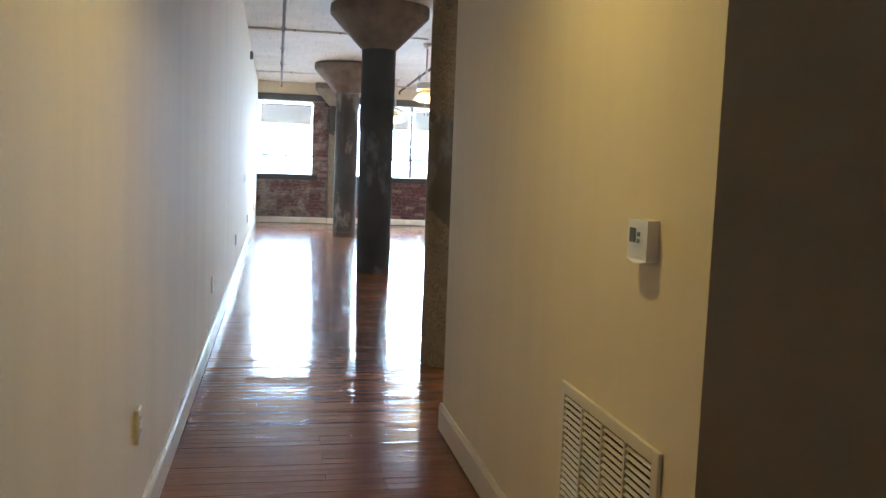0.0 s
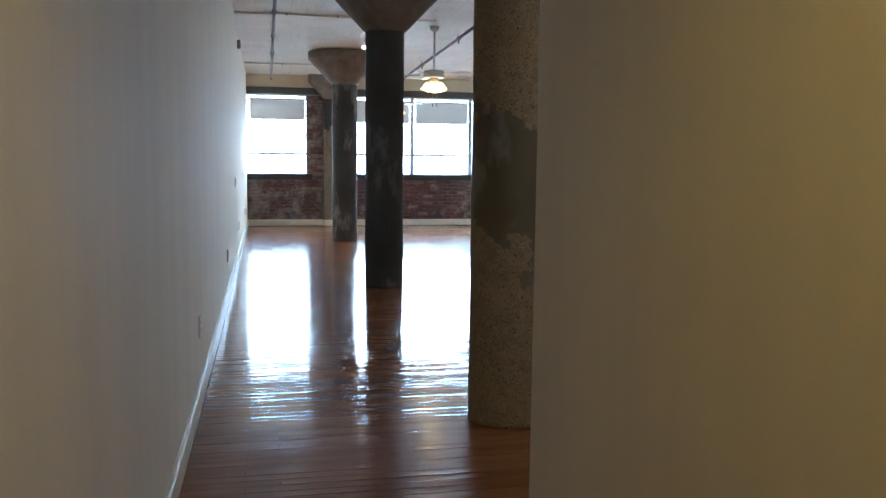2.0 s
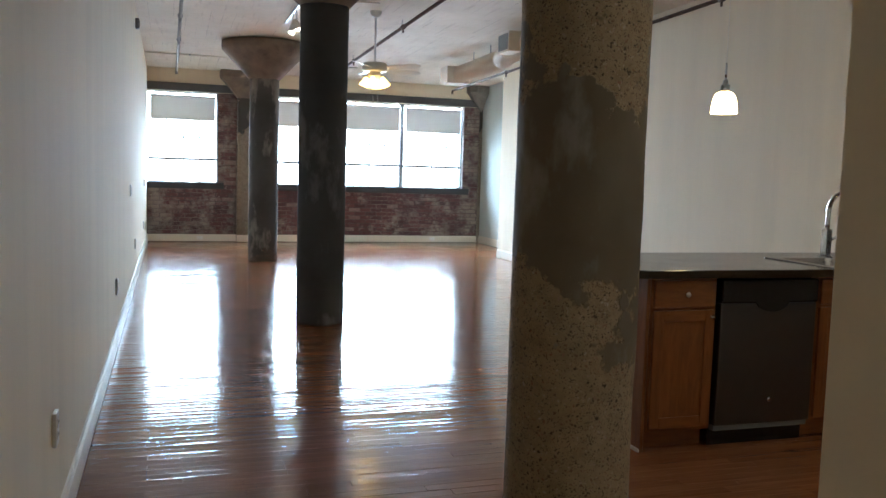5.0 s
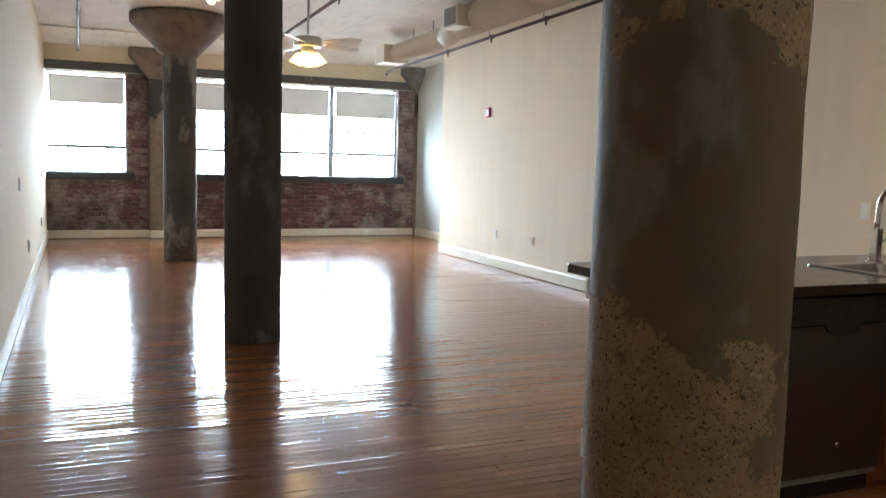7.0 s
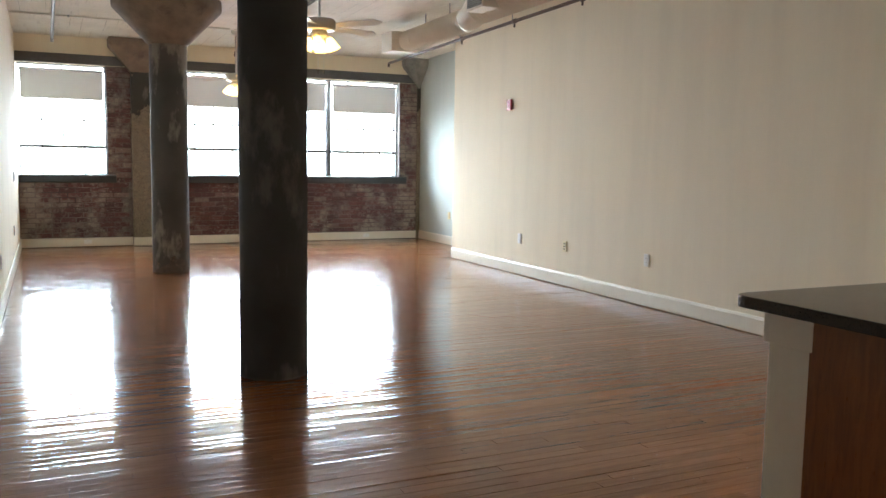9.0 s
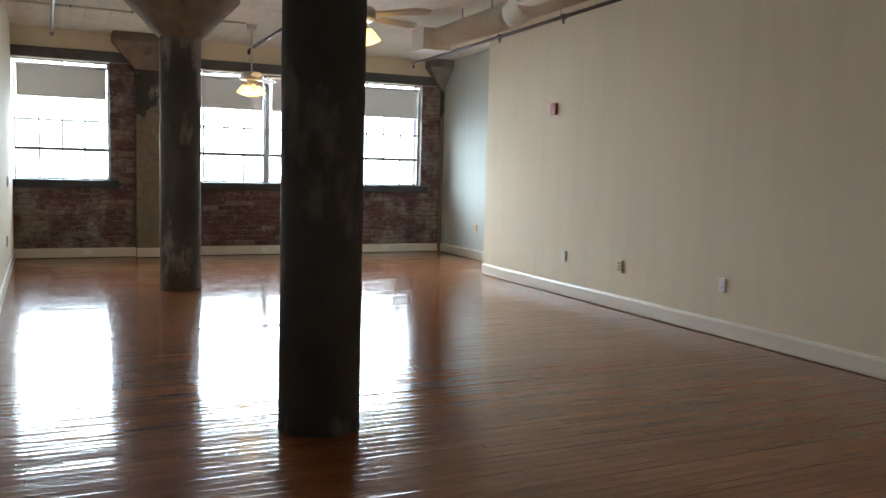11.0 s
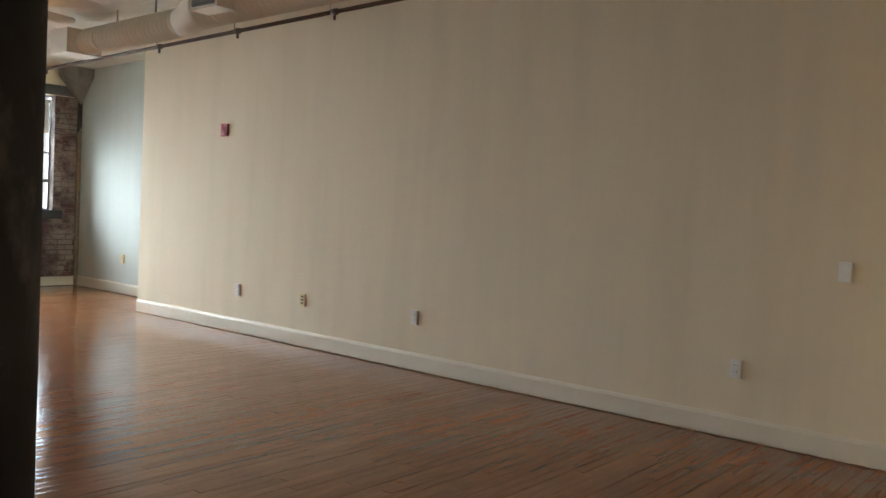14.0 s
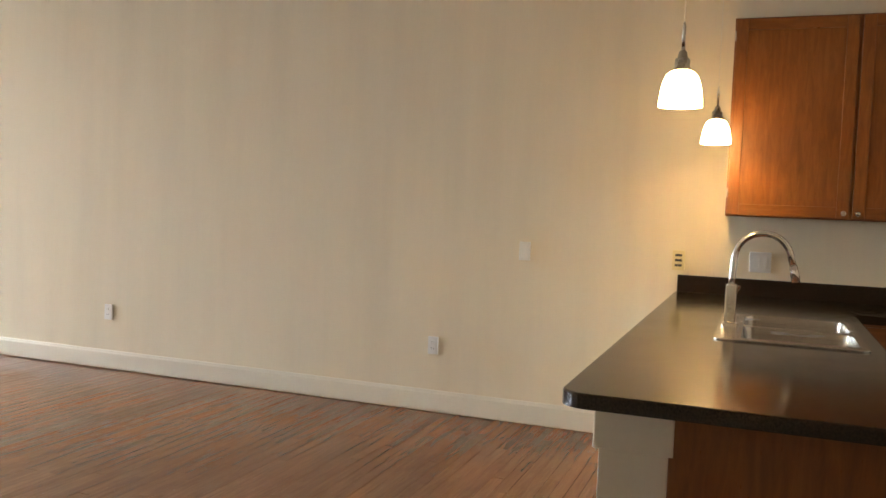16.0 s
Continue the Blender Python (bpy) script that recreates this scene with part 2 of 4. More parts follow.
def mortar_material():
    m, nodes, links, b = mat("old_mortar")
    p = position(nodes, links)
    f = noise_node(nodes, links, p, 30, 5, 0.65)
    g = noise_node(nodes, links, p, 2.5, 6, 0.7)
    c = mix(nodes, links, ramp(nodes, links, g, (0.42, 0.0), (0.62, 1.0)), (0.085, 0.06, 0.058), (0.27, 0.235, 0.205))
    links.new(mix(nodes, links, ramp(nodes, links, f, (0.4, 0.4), (0.6, 0.0)), c, (0.08, 0.05, 0.05)), b.inputs["Base Color"])
    b.inputs["Roughness"].default_value = 0.9
    bump(nodes, links, b, f, 0.6, 0.005)
    return m


def column_material(name, low, high, paint, bare, scuffed=(0.30, 0.275, 0.245)):
    """Old concrete column: a smooth grey skim coat with ragged edges between low and high, bare pebbly concrete outside it."""
    m, nodes, links, b = mat(name)
    p = position(nodes, links)
    z = axes(nodes, links, p)[2]
    rag = noise_node(nodes, links, p, 2.6, 6, 0.6)
    lift = math_node(nodes, links, "MULTIPLY", math_node(nodes, links, "SUBTRACT", rag, 0.5), 1.5)
    zz = math_node(nodes, links, "ADD", z, lift)
    up = math_node(nodes, links, "MULTIPLY", math_node(nodes, links, "SUBTRACT", zz, low), 40, True)
    down = math_node(nodes, links, "MULTIPLY", math_node(nodes, links, "SUBTRACT", high, zz), 40, True)
    mask = math_node(nodes, links, "MULTIPLY", up, down)
    # pebbles in the bare concrete: a coarse and a fine layer of uneven grains
    warp = nodes.new("ShaderNodeTexNoise")
    warp.inputs["Scale"].default_value, warp.inputs["Detail"].default_value = 42, 3
    links.new(p, warp.inputs["Vector"])
    sub = nodes.new("ShaderNodeVectorMath")
    sub.operation = "MULTIPLY_ADD"
    links.new(warp.outputs["Color"], sub.inputs[0])
    sub.inputs[1].default_value = (0.024, 0.024, 0.024)
    links.new(p, sub.inputs[2])
    grains = []
    for scale, share, size in ((95, 0.42, 0.44), (190, 0.25, 0.50)):
        v = nodes.new("ShaderNodeTexVoronoi")
        v.inputs["Scale"].default_value, v.inputs["Randomness"].default_value = scale, 1.0
        links.new(sub.outputs[0], v.inputs["Vector"])
        cell = axes(nodes, links, v.outputs["Color"])
        radius = math_node(nodes, links, "MULTIPLY", cell[2], size)
        inside = math_node(nodes, links, "MULTIPLY", math_node(nodes, links, "SUBTRACT", math_node(nodes, links, "ADD", radius, 0.08), v.outputs["Distance"]), 12, True)
        grains.append((math_node(nodes, links, "MULTIPLY", inside, ramp(nodes, links, cell[0], (share, 0.0), (share + 0.03, 1.0))), cell[1]))
    pebble = math_node(nodes, links, "MAXIMUM", grains[0][0], grains[1][0])
    tint = ramp(nodes, links, grains[0][1], (0.0, (0.035, 0.028, 0.024)), (0.45, (0.10, 0.07, 0.05)), (0.75, (0.24, 0.12, 0.07)), (1.0, (0.42, 0.36, 0.28)))
    ground = mix(nodes, links, ramp(nodes, links, noise_node(nodes, links, p, 14, 6, 0.7), (0.3, 0.0), (0.7, 1.0)), tuple(x * 0.72 for x in bare), tuple(min(1, x * 1.2) for x in bare))
    rough_c = mix(nodes, links, math_node(nodes, links, "MULTIPLY", pebble, 0.9), ground, tint)
    # smooth coat with lighter scuffs and dark smears
    scuff = noise_node(nodes, links, position(nodes, links, (1, 1, 0.45)), 3.0, 6, 0.6)
    coat = mix(nodes, links, ramp(nodes, links, noise_node(nodes, links, p, 1.7, 5), (0.3, 0.0), (0.7, 1.0)), tuple(x * 0.7 for x in paint), tuple(x * 1.25 for x in paint))
    coat = mix(nodes, links, ramp(nodes, links, scuff, (0.555, 0.0), (0.63, 0.8)), coat, scuffed)
    links.new(mix(nodes, links, mask, rough_c, coat), b.inputs["Base Color"])
    links.new(ramp(nodes, links, mask, (0.0, 0.9), (1.0, 0.78)), b.inputs["Roughness"])
    hgt = math_node(nodes, links, "SUBTRACT", math_node(nodes, links, "MULTIPLY", mask, 0.8), math_node(nodes, links, "MULTIPLY", pebble, math_node(nodes, links, "SUBTRACT", 1.0, mask)))
    n1 = bump(nodes, links, b, hgt, 0.6, 0.006)
    bump(nodes, links, b, noise_node(nodes, links, p, 40, 5, 0.6), 0.3, 0.003, n1)
    return m


def capital_material():
    m, nodes, links, b = mat("stained_capital_concrete")
    p = position(nodes, links)
    c = mix(nodes, links, ramp(nodes, links, noise_node(nodes, links, p, 5, 6, 0.6), (0.3, 0.0), (0.7, 1.0)), (0.15, 0.115, 0.092), (0.25, 0.195, 0.155))
    smear = noise_node(nodes, links, position(nodes, links, (1, 1, 0.6)), 3.4, 7, 0.68, 0.5)
    c = mix(nodes, links, ramp(nodes, links, smear, (0.56, 0.0), (0.68, 0.75)), c, (0.07, 0.06, 0.055))
    links.new(c, b.inputs["Base Color"])
    b.inputs["Roughness"].default_value = 0.85
    bump(nodes, links, b, noise_node(nodes, links, p, 35, 5, 0.65), 0.4, 0.004)
    return m


def ceiling_material():
    """Painted board-formed concrete: faint board joints, stains and cracks."""
    m, nodes, links, b = mat("board_formed_ceiling")
    p = position(nodes, links)
    a = noise_node(nodes, links, p, 0.9, 6, 0.65)
    st = noise_node(nodes, links, position(nodes, links, (6, 0.7, 1)), 2.5, 6, 0.65)
    c = mix(nodes, links, ramp(nodes, links, a, (0.35, 0.0), (0.65, 1.0)), (0.64, 0.58, 0.49), (0.78, 0.72, 0.63))
    c = mix(nodes, links, ramp(nodes, links, st, (0.55, 0.0), (0.75, 0.5)), c, (0.42, 0.35, 0.29))
    ax = axes(nodes, links, p)
    wob = math_node(nodes, links, "ADD", ax[0], math_node(nodes, links, "MULTIPLY", noise_node(nodes, links, p, 2, 3), 0.02))
    saw = math_node(nodes, links, "FRACT", math_node(nodes, links, "MULTIPLY", wob, 6.9))
    joint = ramp(nodes, links, saw, (0.0, 1.0), (0.05, 0.0))
    broken = ramp(nodes, links, noise_node(nodes, links, position(nodes, links, (4, 0.8, 1)), 1.5, 4), (0.5, 0.0), (0.6, 1.0))
    jm = math_node(nodes, links, "MULTIPLY", joint, broken)
    c = mix(nodes, links, math_node(nodes, links, "MULTIPLY", jm, 0.75), c, (0.16, 0.12, 0.095))
    links.new(c, b.inputs["Base Color"])
    b.inputs["Roughness"].default_value = 0.85
    n1 = bump(nodes, links, b, jm, 0.5, 0.006)
    bump(nodes, links, b, noise_node(nodes, links, p, 9, 6, 0.65), 0.3, 0.01, n1)
    return m


def shade_material():
    m, nodes, links, b = mat("translucent_shade_cloth")
    b.inputs["Base Color"].default_value = (0.72, 0.71, 0.69, 1)
    b.inputs["Roughness"].default_value = 0.8
    tr = nodes.new("ShaderNodeBsdfTranslucent")
    tr.inputs["Color"].default_value = (0.70, 0.69, 0.67, 1)
    mx = nodes.new("ShaderNodeMixShader")
    weave = noise_node(nodes, links, position(nodes, links, (1, 1, 1)), 220, 2)
    links.new(ramp(nodes, links, weave, (0.3, 0.08), (0.7, 0.12)), mx.inputs[0])
    links.new(b.outputs[0], mx.inputs[1])
    links.new(tr.outputs[0], mx.inputs[2])
    links.new(mx.outputs[0], nodes["Material Output"].inputs["Surface"])
    return m


def glass_material():
    m, nodes, links, b = mat("window_glass")
    gl = nodes.new("ShaderNodeBsdfGlossy")
    gl.inputs["Roughness"].default_value = 0.03
    tr = nodes.new("ShaderNodeBsdfTransparent")
    tr.inputs["Color"].default_value = (0.96, 0.98, 0.98, 1)
    mx = nodes.new("ShaderNodeMixShader")
    mx.inputs[0].default_value = 0.05
    links.new(tr.outputs[0], mx.inputs[1])
    links.new(gl.outputs[0], mx.inputs[2])
    links.new(mx.outputs[0], nodes["Material Output"].inputs["Surface"])
    return m


M_COUNTER = counter_material()
M_CHERRY = cherry_material("cherry_cabinet_wood", (7, 7, 1))
M_CHERRY_X = cherry_material("cherry_rail_wood", (1, 1, 7))
M_STRIP = floor_material("varnished_floor_strip", "Random", "ShaderNodeObjectInfo")
M_STRIPS = floor_material("varnished_floor_strips", "Random Per Island", "ShaderNodeNewGeometry")
M_BRICK = brick_material("old_red_brick", "Random", "ShaderNodeObjectInfo")
M_BRICKS = brick_material("old_red_bricks", "Random Per Island", "ShaderNodeNewGeometry")
M_MORTAR = mortar_material()
M_CAP = capital_material()
M_CEIL = ceiling_material()
M_SHADE = shade_material()
M_GLASS = glass_material()
M_COL1 = column_material("pebbly_column_concrete", 0.98, 1.72, (0.138, 0.108, 0.070), (0.31, 0.23, 0.135), (0.24, 0.22, 0.19))
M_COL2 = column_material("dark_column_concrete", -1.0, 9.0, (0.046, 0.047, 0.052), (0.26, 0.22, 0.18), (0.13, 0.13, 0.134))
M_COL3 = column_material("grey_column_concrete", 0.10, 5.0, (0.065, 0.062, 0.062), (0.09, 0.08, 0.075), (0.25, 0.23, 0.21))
M_PILASTER = column_material("pilaster_concrete", 2.15, 2.75, (0.045, 0.042, 0.04), (0.24, 0.20, 0.15), (0.20, 0.18, 0.15))
M_SUBFLOOR = plain("dark_subfloor", (0.035, 0.018, 0.010), 0.8)
M_BACKDROP = glow("white_overcast_distance", (0.86, 0.95, 1.0), 15.0)
M_GROUND = surface("pale_gravel_ground", (0.32, 0.31, 0.29), (0.42, 0.41, 0.39), 0.05, 2, (0.8, 0.9), 0.0)


# ---- mesh helpers ----
def box(bm, x0, y0, z0, x1, y1, z1, bevel=0.0, seg=2):
    made = bmesh.ops.create_cube(bm, size=1.0)["verts"]
    for v in made:
        v.co = Vector(((x0 + x1) / 2 + v.co.x * (x1 - x0), (y0 + y1) / 2 + v.co.y * (y1 - y0), (z0 + z1) / 2 + v.co.z * (z1 - z0)))
    if bevel:
        edges = list({e for v in made for e in v.link_edges})
        bmesh.ops.bevel(bm, geom=edges, offset=bevel, segments=seg, profile=0.5, affect="EDGES")
    return bm


def boxed(x0, y0, z0, x1, y1, z1, bevel=0.0, seg=2):
    return box(bmesh.new(), x0, y0, z0, x1, y1, z1, bevel, seg)


def lathe(profile, seg=32, axis="z", wobble=0.0, at=(0, 0, 0)):
    """Turns a list of (radius, height) about an axis; wobble: uneven radius in metres."""
    bm = bmesh.new()
    rings = []
    for r, h in profile:
        ring = []
        for i in range(seg):
            a = 2 * math.pi * i / seg
            rr = r
            if wobble and r > 0.01:
                rr += wobble * (noise.noise(Vector((math.cos(a) * 1.3 + at[0], math.sin(a) * 1.3 + at[1], h * 3.0))) + 0.5 * noise.noise(Vector((math.cos(a) * 5 + at[1], math.sin(a) * 5, h * 11.0))))
            c, s = rr * math.cos(a), rr * math.sin(a)
            co = (c, s, h) if axis == "z" else ((h, c, s) if axis == "x" else (c, h, s))
            ring.append(bm.verts.new(co))
        rings.append(ring)
    for a, b in zip(rings, rings[1:]):
        for i in range(seg):
            j = (i + 1) % seg
            bm.faces.new((a[i], a[j], b[j], b[i]))
    for ring, r in ((rings[0], profile[0][0]), (rings[-1], profile[-1][0])):
        if r > 1e-4:
            bm.faces.new(ring)
    bmesh.ops.remove_doubles(bm, verts=bm.verts, dist=1e-5)
    bmesh.ops.recalc_face_normals(bm, faces=bm.faces)
    for f in bm.faces:
        f.smooth = len(f.verts) <= 4
    return bm


def sweep(points, radii, seg=12):
    """A round tube along points; radii: one number or one for each point."""
    pts = [Vector(p) for p in points]
    if isinstance(radii, (int, float)):
        radii = [radii] * len(pts)
    bm = bmesh.new()
    side = None
    rings = []
    for i, p in enumerate(pts):
        d = (pts[min(i + 1, len(pts) - 1)] - pts[max(i - 1, 0)]).normalized()
        if side is None:
            side = d.orthogonal().normalized()
        side = (side - d * side.dot(d)).normalized()
        up = d.cross(side)
        rings.append([bm.verts.new(p + radii[i] * (math.cos(2 * math.pi * k / seg) * side + math.sin(2 * math.pi * k / seg) * up)) for k in range(seg)])
    for a, b in zip(rings, rings[1:]):
        for k in range(seg):
            j = (k + 1) % seg
            bm.faces.new((a[k], a[j], b[j], b[k]))
    bm.faces.new(rings[0])
    bm.faces.new(rings[-1])
    bmesh.ops.recalc_face_normals(bm, faces=bm.faces)
    for f in bm.faces:
        f.smooth = len(f.verts) == 4
    return bm


def prism(outline, z0, z1, holes=(), bevel=0.0):
    """A flat slab with an outline and holes, from z0 to z1."""
    bm = bmesh.new()
    edges = []
    for loop in (outline, *holes):
        vs = [bm.verts.new((x, y, z1)) for x, y in loop]
        edges += [bm.edges.new((vs[i], vs[(i + 1) % len(vs)])) for i in range(len(vs))]
    bmesh.ops.triangle_fill(bm, use_beauty=True, use_dissolve=False, edges=edges)
    top = list(bm.faces)
    ext = bmesh.ops.extrude_face_region(bm, geom=top)
    for v in ext["geom"]:
        if isinstance(v, bmesh.types.BMVert):
            v.co.z = z0
    bmesh.ops.recalc_face_normals(bm, faces=bm.faces)
    if bevel:
        sharp = [e for e in bm.edges if len(e.link_faces) == 2 and e.calc_face_angle(0) > 1.2 and all(abs(v.co.z - z1) < 1e-6 for v in e.verts)]
        bmesh.ops.bevel(bm, geom=sharp, offset=bevel, segments=2, profile=0.5, affect="EDGES")
    return bm


def rounded_rect(x0, y0, x1, y1, r, n=5):
    out = []
    for cx, cy, a0 in ((x1 - r, y1 - r, 0), (x0 + r, y1 - r, 90), (x0 + r, y0 + r, 180), (x1 - r, y0 + r, 270)):
        for i in range(n + 1):
            a = radians(a0 + 90 * i / n)
            out.append((cx + r * math.cos(a), cy + r * math.sin(a)))
    return out


def mesh_of(name, bm, material):
    me = bpy.data.meshes.new(name)
    bm.to_mesh(me)
    bm.free()
    me.materials.append(material)
    return me


def part(name, bm, material, parent, label=""):
    """One mesh under a thing or under a part."""
    ob = new(name, mesh_of(name, bm, material))
    ob.parent = parent
    if label:
        tagged(ob, label)
    return ob


def thing(name, x, y, z, label, category, rz=0.0, group=""):
    ob = new(name)
    ob.empty_display_size = 0.1
    ob.matrix_world = pose(x, y, z, 0, 0, rz)
    return tagged(ob, label, category, group)


def setting(name, bm, material, label, category="wall"):
    return tagged(new(name, mesh_of(name, bm, material)), label, category, "", "structure")


# ---- walls, ceiling, ground ----
def wall_box(bm, x0, y0, x1, y1, z0=-0.02):
    """A wall up into the sloping ceiling slab."""
    box(bm, x0, y0, z0, x1, y1, 1.0)
    for v in bm.verts:
        if abs(v.co.z - 1.0) < 1e-6:
            v.co.z = ceil(v.co.y) + 0.05
    return bm


setting("wall_west", wall_box(bmesh.new(), -0.15, Y0 - 0.15, 0, YN + 0.35), M_WALL, "long cream-painted plaster wall with outlets")
setting("wall_east", wall_box(bmesh.new(), XR, YK - 0.15, XR + 0.15, YJ), M_WALL, "long cream-painted plaster wall with red alarm and outlets")
setting("wall_jog", wall_box(bmesh.new(), XR + 0.15, YJ - 0.15, XC + 0.15, YJ), M_WALL, "short cream wall return beside the corner bay")
setting("wall_bay", wall_box(bmesh.new(), XC, YJ, XC + 0.15, YN + 0.35), M_BAYWALL, "pale grey-green painted wall of the corner bay")
setting("wall_kitchen", wall_box(bmesh.new(), XH + 0.15, YK - 0.15, XR, YK), M_WALL, "plain cream wall behind the kitchen")
setting("wall_hall", wall_box(bmesh.new(), XH, YH, XH + 0.15, YK), M_WALL, "cream hall wall with thermostat and return grille")
setting("wall_hall_return", wall_box(bmesh.new(), XH + 0.15, YH, XA, YH + 0.15), M_WALL, "shaded cream wall return in the hall")
setting("wall_alcove", wall_box(bmesh.new(), XA, Y0, XA + 0.15, YH + 0.15), M_WALL, "plain cream alcove wall")
setting("wall_south", wall_box(bmesh.new(), 0, Y0 - 0.15, XA + 0.15, Y0), M_WALL, "plain cream wall closing the hall")

cbm = boxed(-0.15, Y0 - 0.15, 0, XC + 0.15, YN + 0.35, 0.25)
for v in cbm.verts:
    v.co.z += ceil(v.co.y)
setting("ceiling", cbm, M_CEIL, "whitewashed board-formed concrete ceiling with stains", "ceiling")

setting("ground", boxed(-400, -400, -24.2, 400, 400, -24.0), M_GROUND, "pale open ground far below the windows", "ground")
setting("backdrop", boxed(-70, 84, -24.0, 80, 84.2, 45), M_BACKDROP, "bright white overcast distance outside the windows", "backdrop")

# window wall: masonry with the two window openings
W1 = (0.02, 1.22)
W2 = (2.20, 5.96)
ZS, ZT = 1.08, 2.70
nb = bmesh.new()
T = YN + 0.35
box(nb, 0, YN, -0.02, XC, T, ZS)
box(nb, W1[1], YN, ZS, W2[0], T, ZT)
box(nb, W2[1], YN, ZS, XC, T, ZT)
wall_north = setting("wall_north", nb, M_MORTAR, "old dark red brick window wall with flaking pale paint")
tb = boxed(0, YN, ZT, XC, T, 3.0)
for v in tb.verts:
    if v.co.z > 2.9:
        v.co.z = ceil(v.co.y) + 0.05
setting("wall_north_head", tb, M_WALL, "white painted wall band above the windows")
setting("lintel", boxed(0.002, YN - 0.035, 2.705, XC - 0.002, YN - 0.001, 2.845, 0.008), M_LINTEL, "dark concrete lintel band above the windows", "lintel")


# ---- windows ----
def window_unit(x0, x1, index):
    w = x1 - x0
    win = tagged(thing(f"window_{index}", (x0 + x1) / 2, YN + 0.12, ZS, "steel factory window with sixteen panes, bright daylight behind", "window"), kind="structure")
    h = ZT - ZS
    fr = bmesh.new()
    f = 0.022
    box(fr, -w / 2, 0, 0, -w / 2 + f, 0.045, h)
    box(fr, w / 2 - f, 0, 0, w / 2, 0.045, h)
    box(fr, -w / 2 + f, 0, 0, w / 2 - f, 0.045, f)
    box(fr, -w / 2 + f, 0, h - f, w / 2 - f, 0.045, h)
    part("window_frame", fr, M_STEELBAR, win)
    cw, rh = (w - 2 * f) / 4, (h - 2 * f) / 4
    for i in range(1, 4):
        x = -w / 2 + f + i * cw
        part("muntin", boxed(x - 0.0105, 0.008, f, x + 0.0105, 0.034, h - f), M_STEELBAR, win)
    for j in range(1, 4):
        z = f + j * rh
        t = 0.023 if j == 1 else 0.012
        part("glazing_bar" if j > 1 else "ventilator_rail", boxed(-w / 2 + f, 0.004, z - t, w / 2 - f, 0.038, z + t), M_STEELBAR, win)
    pane = mesh_of("pane", boxed(-cw / 2 + 0.008, 0, -rh / 2 + 0.008, cw / 2 - 0.008, 0.004, rh / 2 - 0.008), M_GLASS)
    for i in range(4):
        for j in range(4):
            ob = new("pane", pane)
            ob.parent = win
            ob.location = (-w / 2 + f + (i + 0.5) * cw, 0.02, f + (j + 0.5) * rh)
            ob.visible_shadow = False
    return win


def roller_shade(x0, x1, low):
    s = thing("roller_shade", (x0 + x1) / 2, YN + 0.07, ZT - 0.085, "pale grey translucent roller shade, lowered a third", "shade", 0, "roller shades at the windows")
    w = (x1 - x0) / 2 - 0.040
    part("roller_tube", lathe([(0.0, -w), (0.02, -w), (0.02, w), (0.0, w)], 16, "x"), M_WHITE, s)
    fall = low - (ZT - 0.085)
    part("cloth", boxed(-w, 0.018, fall, w, 0.0195, 0.0), M_SHADE, s)
    part("bottom_bar", boxed(-w, 0.012, fall - 0.022, w, 0.025, fall, 0.004), M_WHITE, s)
    for sx in (-1, 1):
        part("bracket", boxed(sx * (w + 0.006) - 0.005, -0.022, -0.022, sx * (w + 0.006) + 0.005, 0.03, 0.05, 0.002), M_WHITE, s)
    return s


U = (W2[1] - W2[0] - 0.10) / 3
SPANS = [W1] + [(W2[0] + i * (U + 0.05), W2[0] + i * (U + 0.05) + U) for i in range(3)]
for i, (a, b) in enumerate(SPANS):
    window_unit(a, b, i + 1)
    roller_shade(a, b, 2.215 if i == 0 else 2.185)
for a, b in zip(SPANS[1:], SPANS[2:]):
    setting("mullion", boxed(a[1] + 0.006, YN + 0.11, ZS, b[0] - 0.006, YN + 0.18, ZT, 0.006), M_STEELBAR, "grey painted steel mullion between windows", "mullion")


def sill(x0, x1):
    bm = bmesh.new()
    box(bm, x0, YN - 0.07, ZS - 0.115, x1, YN + 0.12, ZS + 0.002, 0.012)
    return setting("window_sill", bm, M_SILL, "thick black-painted masonry window sill", "sill")


sill(0.002, 1.33)
sill(2.08, 6.08)

# pilaster behind the last column, with its half capital, and the corner capital
pil = thing("pilaster", 1.735, YN, 0, "worn concrete pilaster with flared half capital on brick wall", "pilaster")
part("shaft", boxed(-0.175, -0.13, 0, 0.175, -0.001, 2.72, 0.012), M_PILASTER, pil)
hc = bmesh.new()
lo = [(-0.175, -0.131), (0.175, -0.131), (0.175, -0.002), (-0.175, -0.002)]
mid = [(-0.49, -0.34), (0.49, -0.34), (0.49, -0.002), (-0.49, -0.002)]
rings = [[hc.verts.new((x, y, z)) for x, y in ring] for ring, z in ((lo, 2.62), (mid, 2.98), (mid, 3.10))]
for a, b in zip(rings, rings[1:]):
    for i in range(4):
        hc.faces.new((a[i], a[(i + 1) % 4], b[(i + 1) % 4], b[i]))
hc.faces.new(rings[0]), hc.faces.new(rings[-1])
bmesh.ops.recalc_face_normals(hc, faces=hc.faces)
bmesh.ops.bevel(hc, geom=list(hc.edges), offset=0.01, segments=1, affect="EDGES")
part("capital", hc, M_CAP, pil, "stained flared half capital")

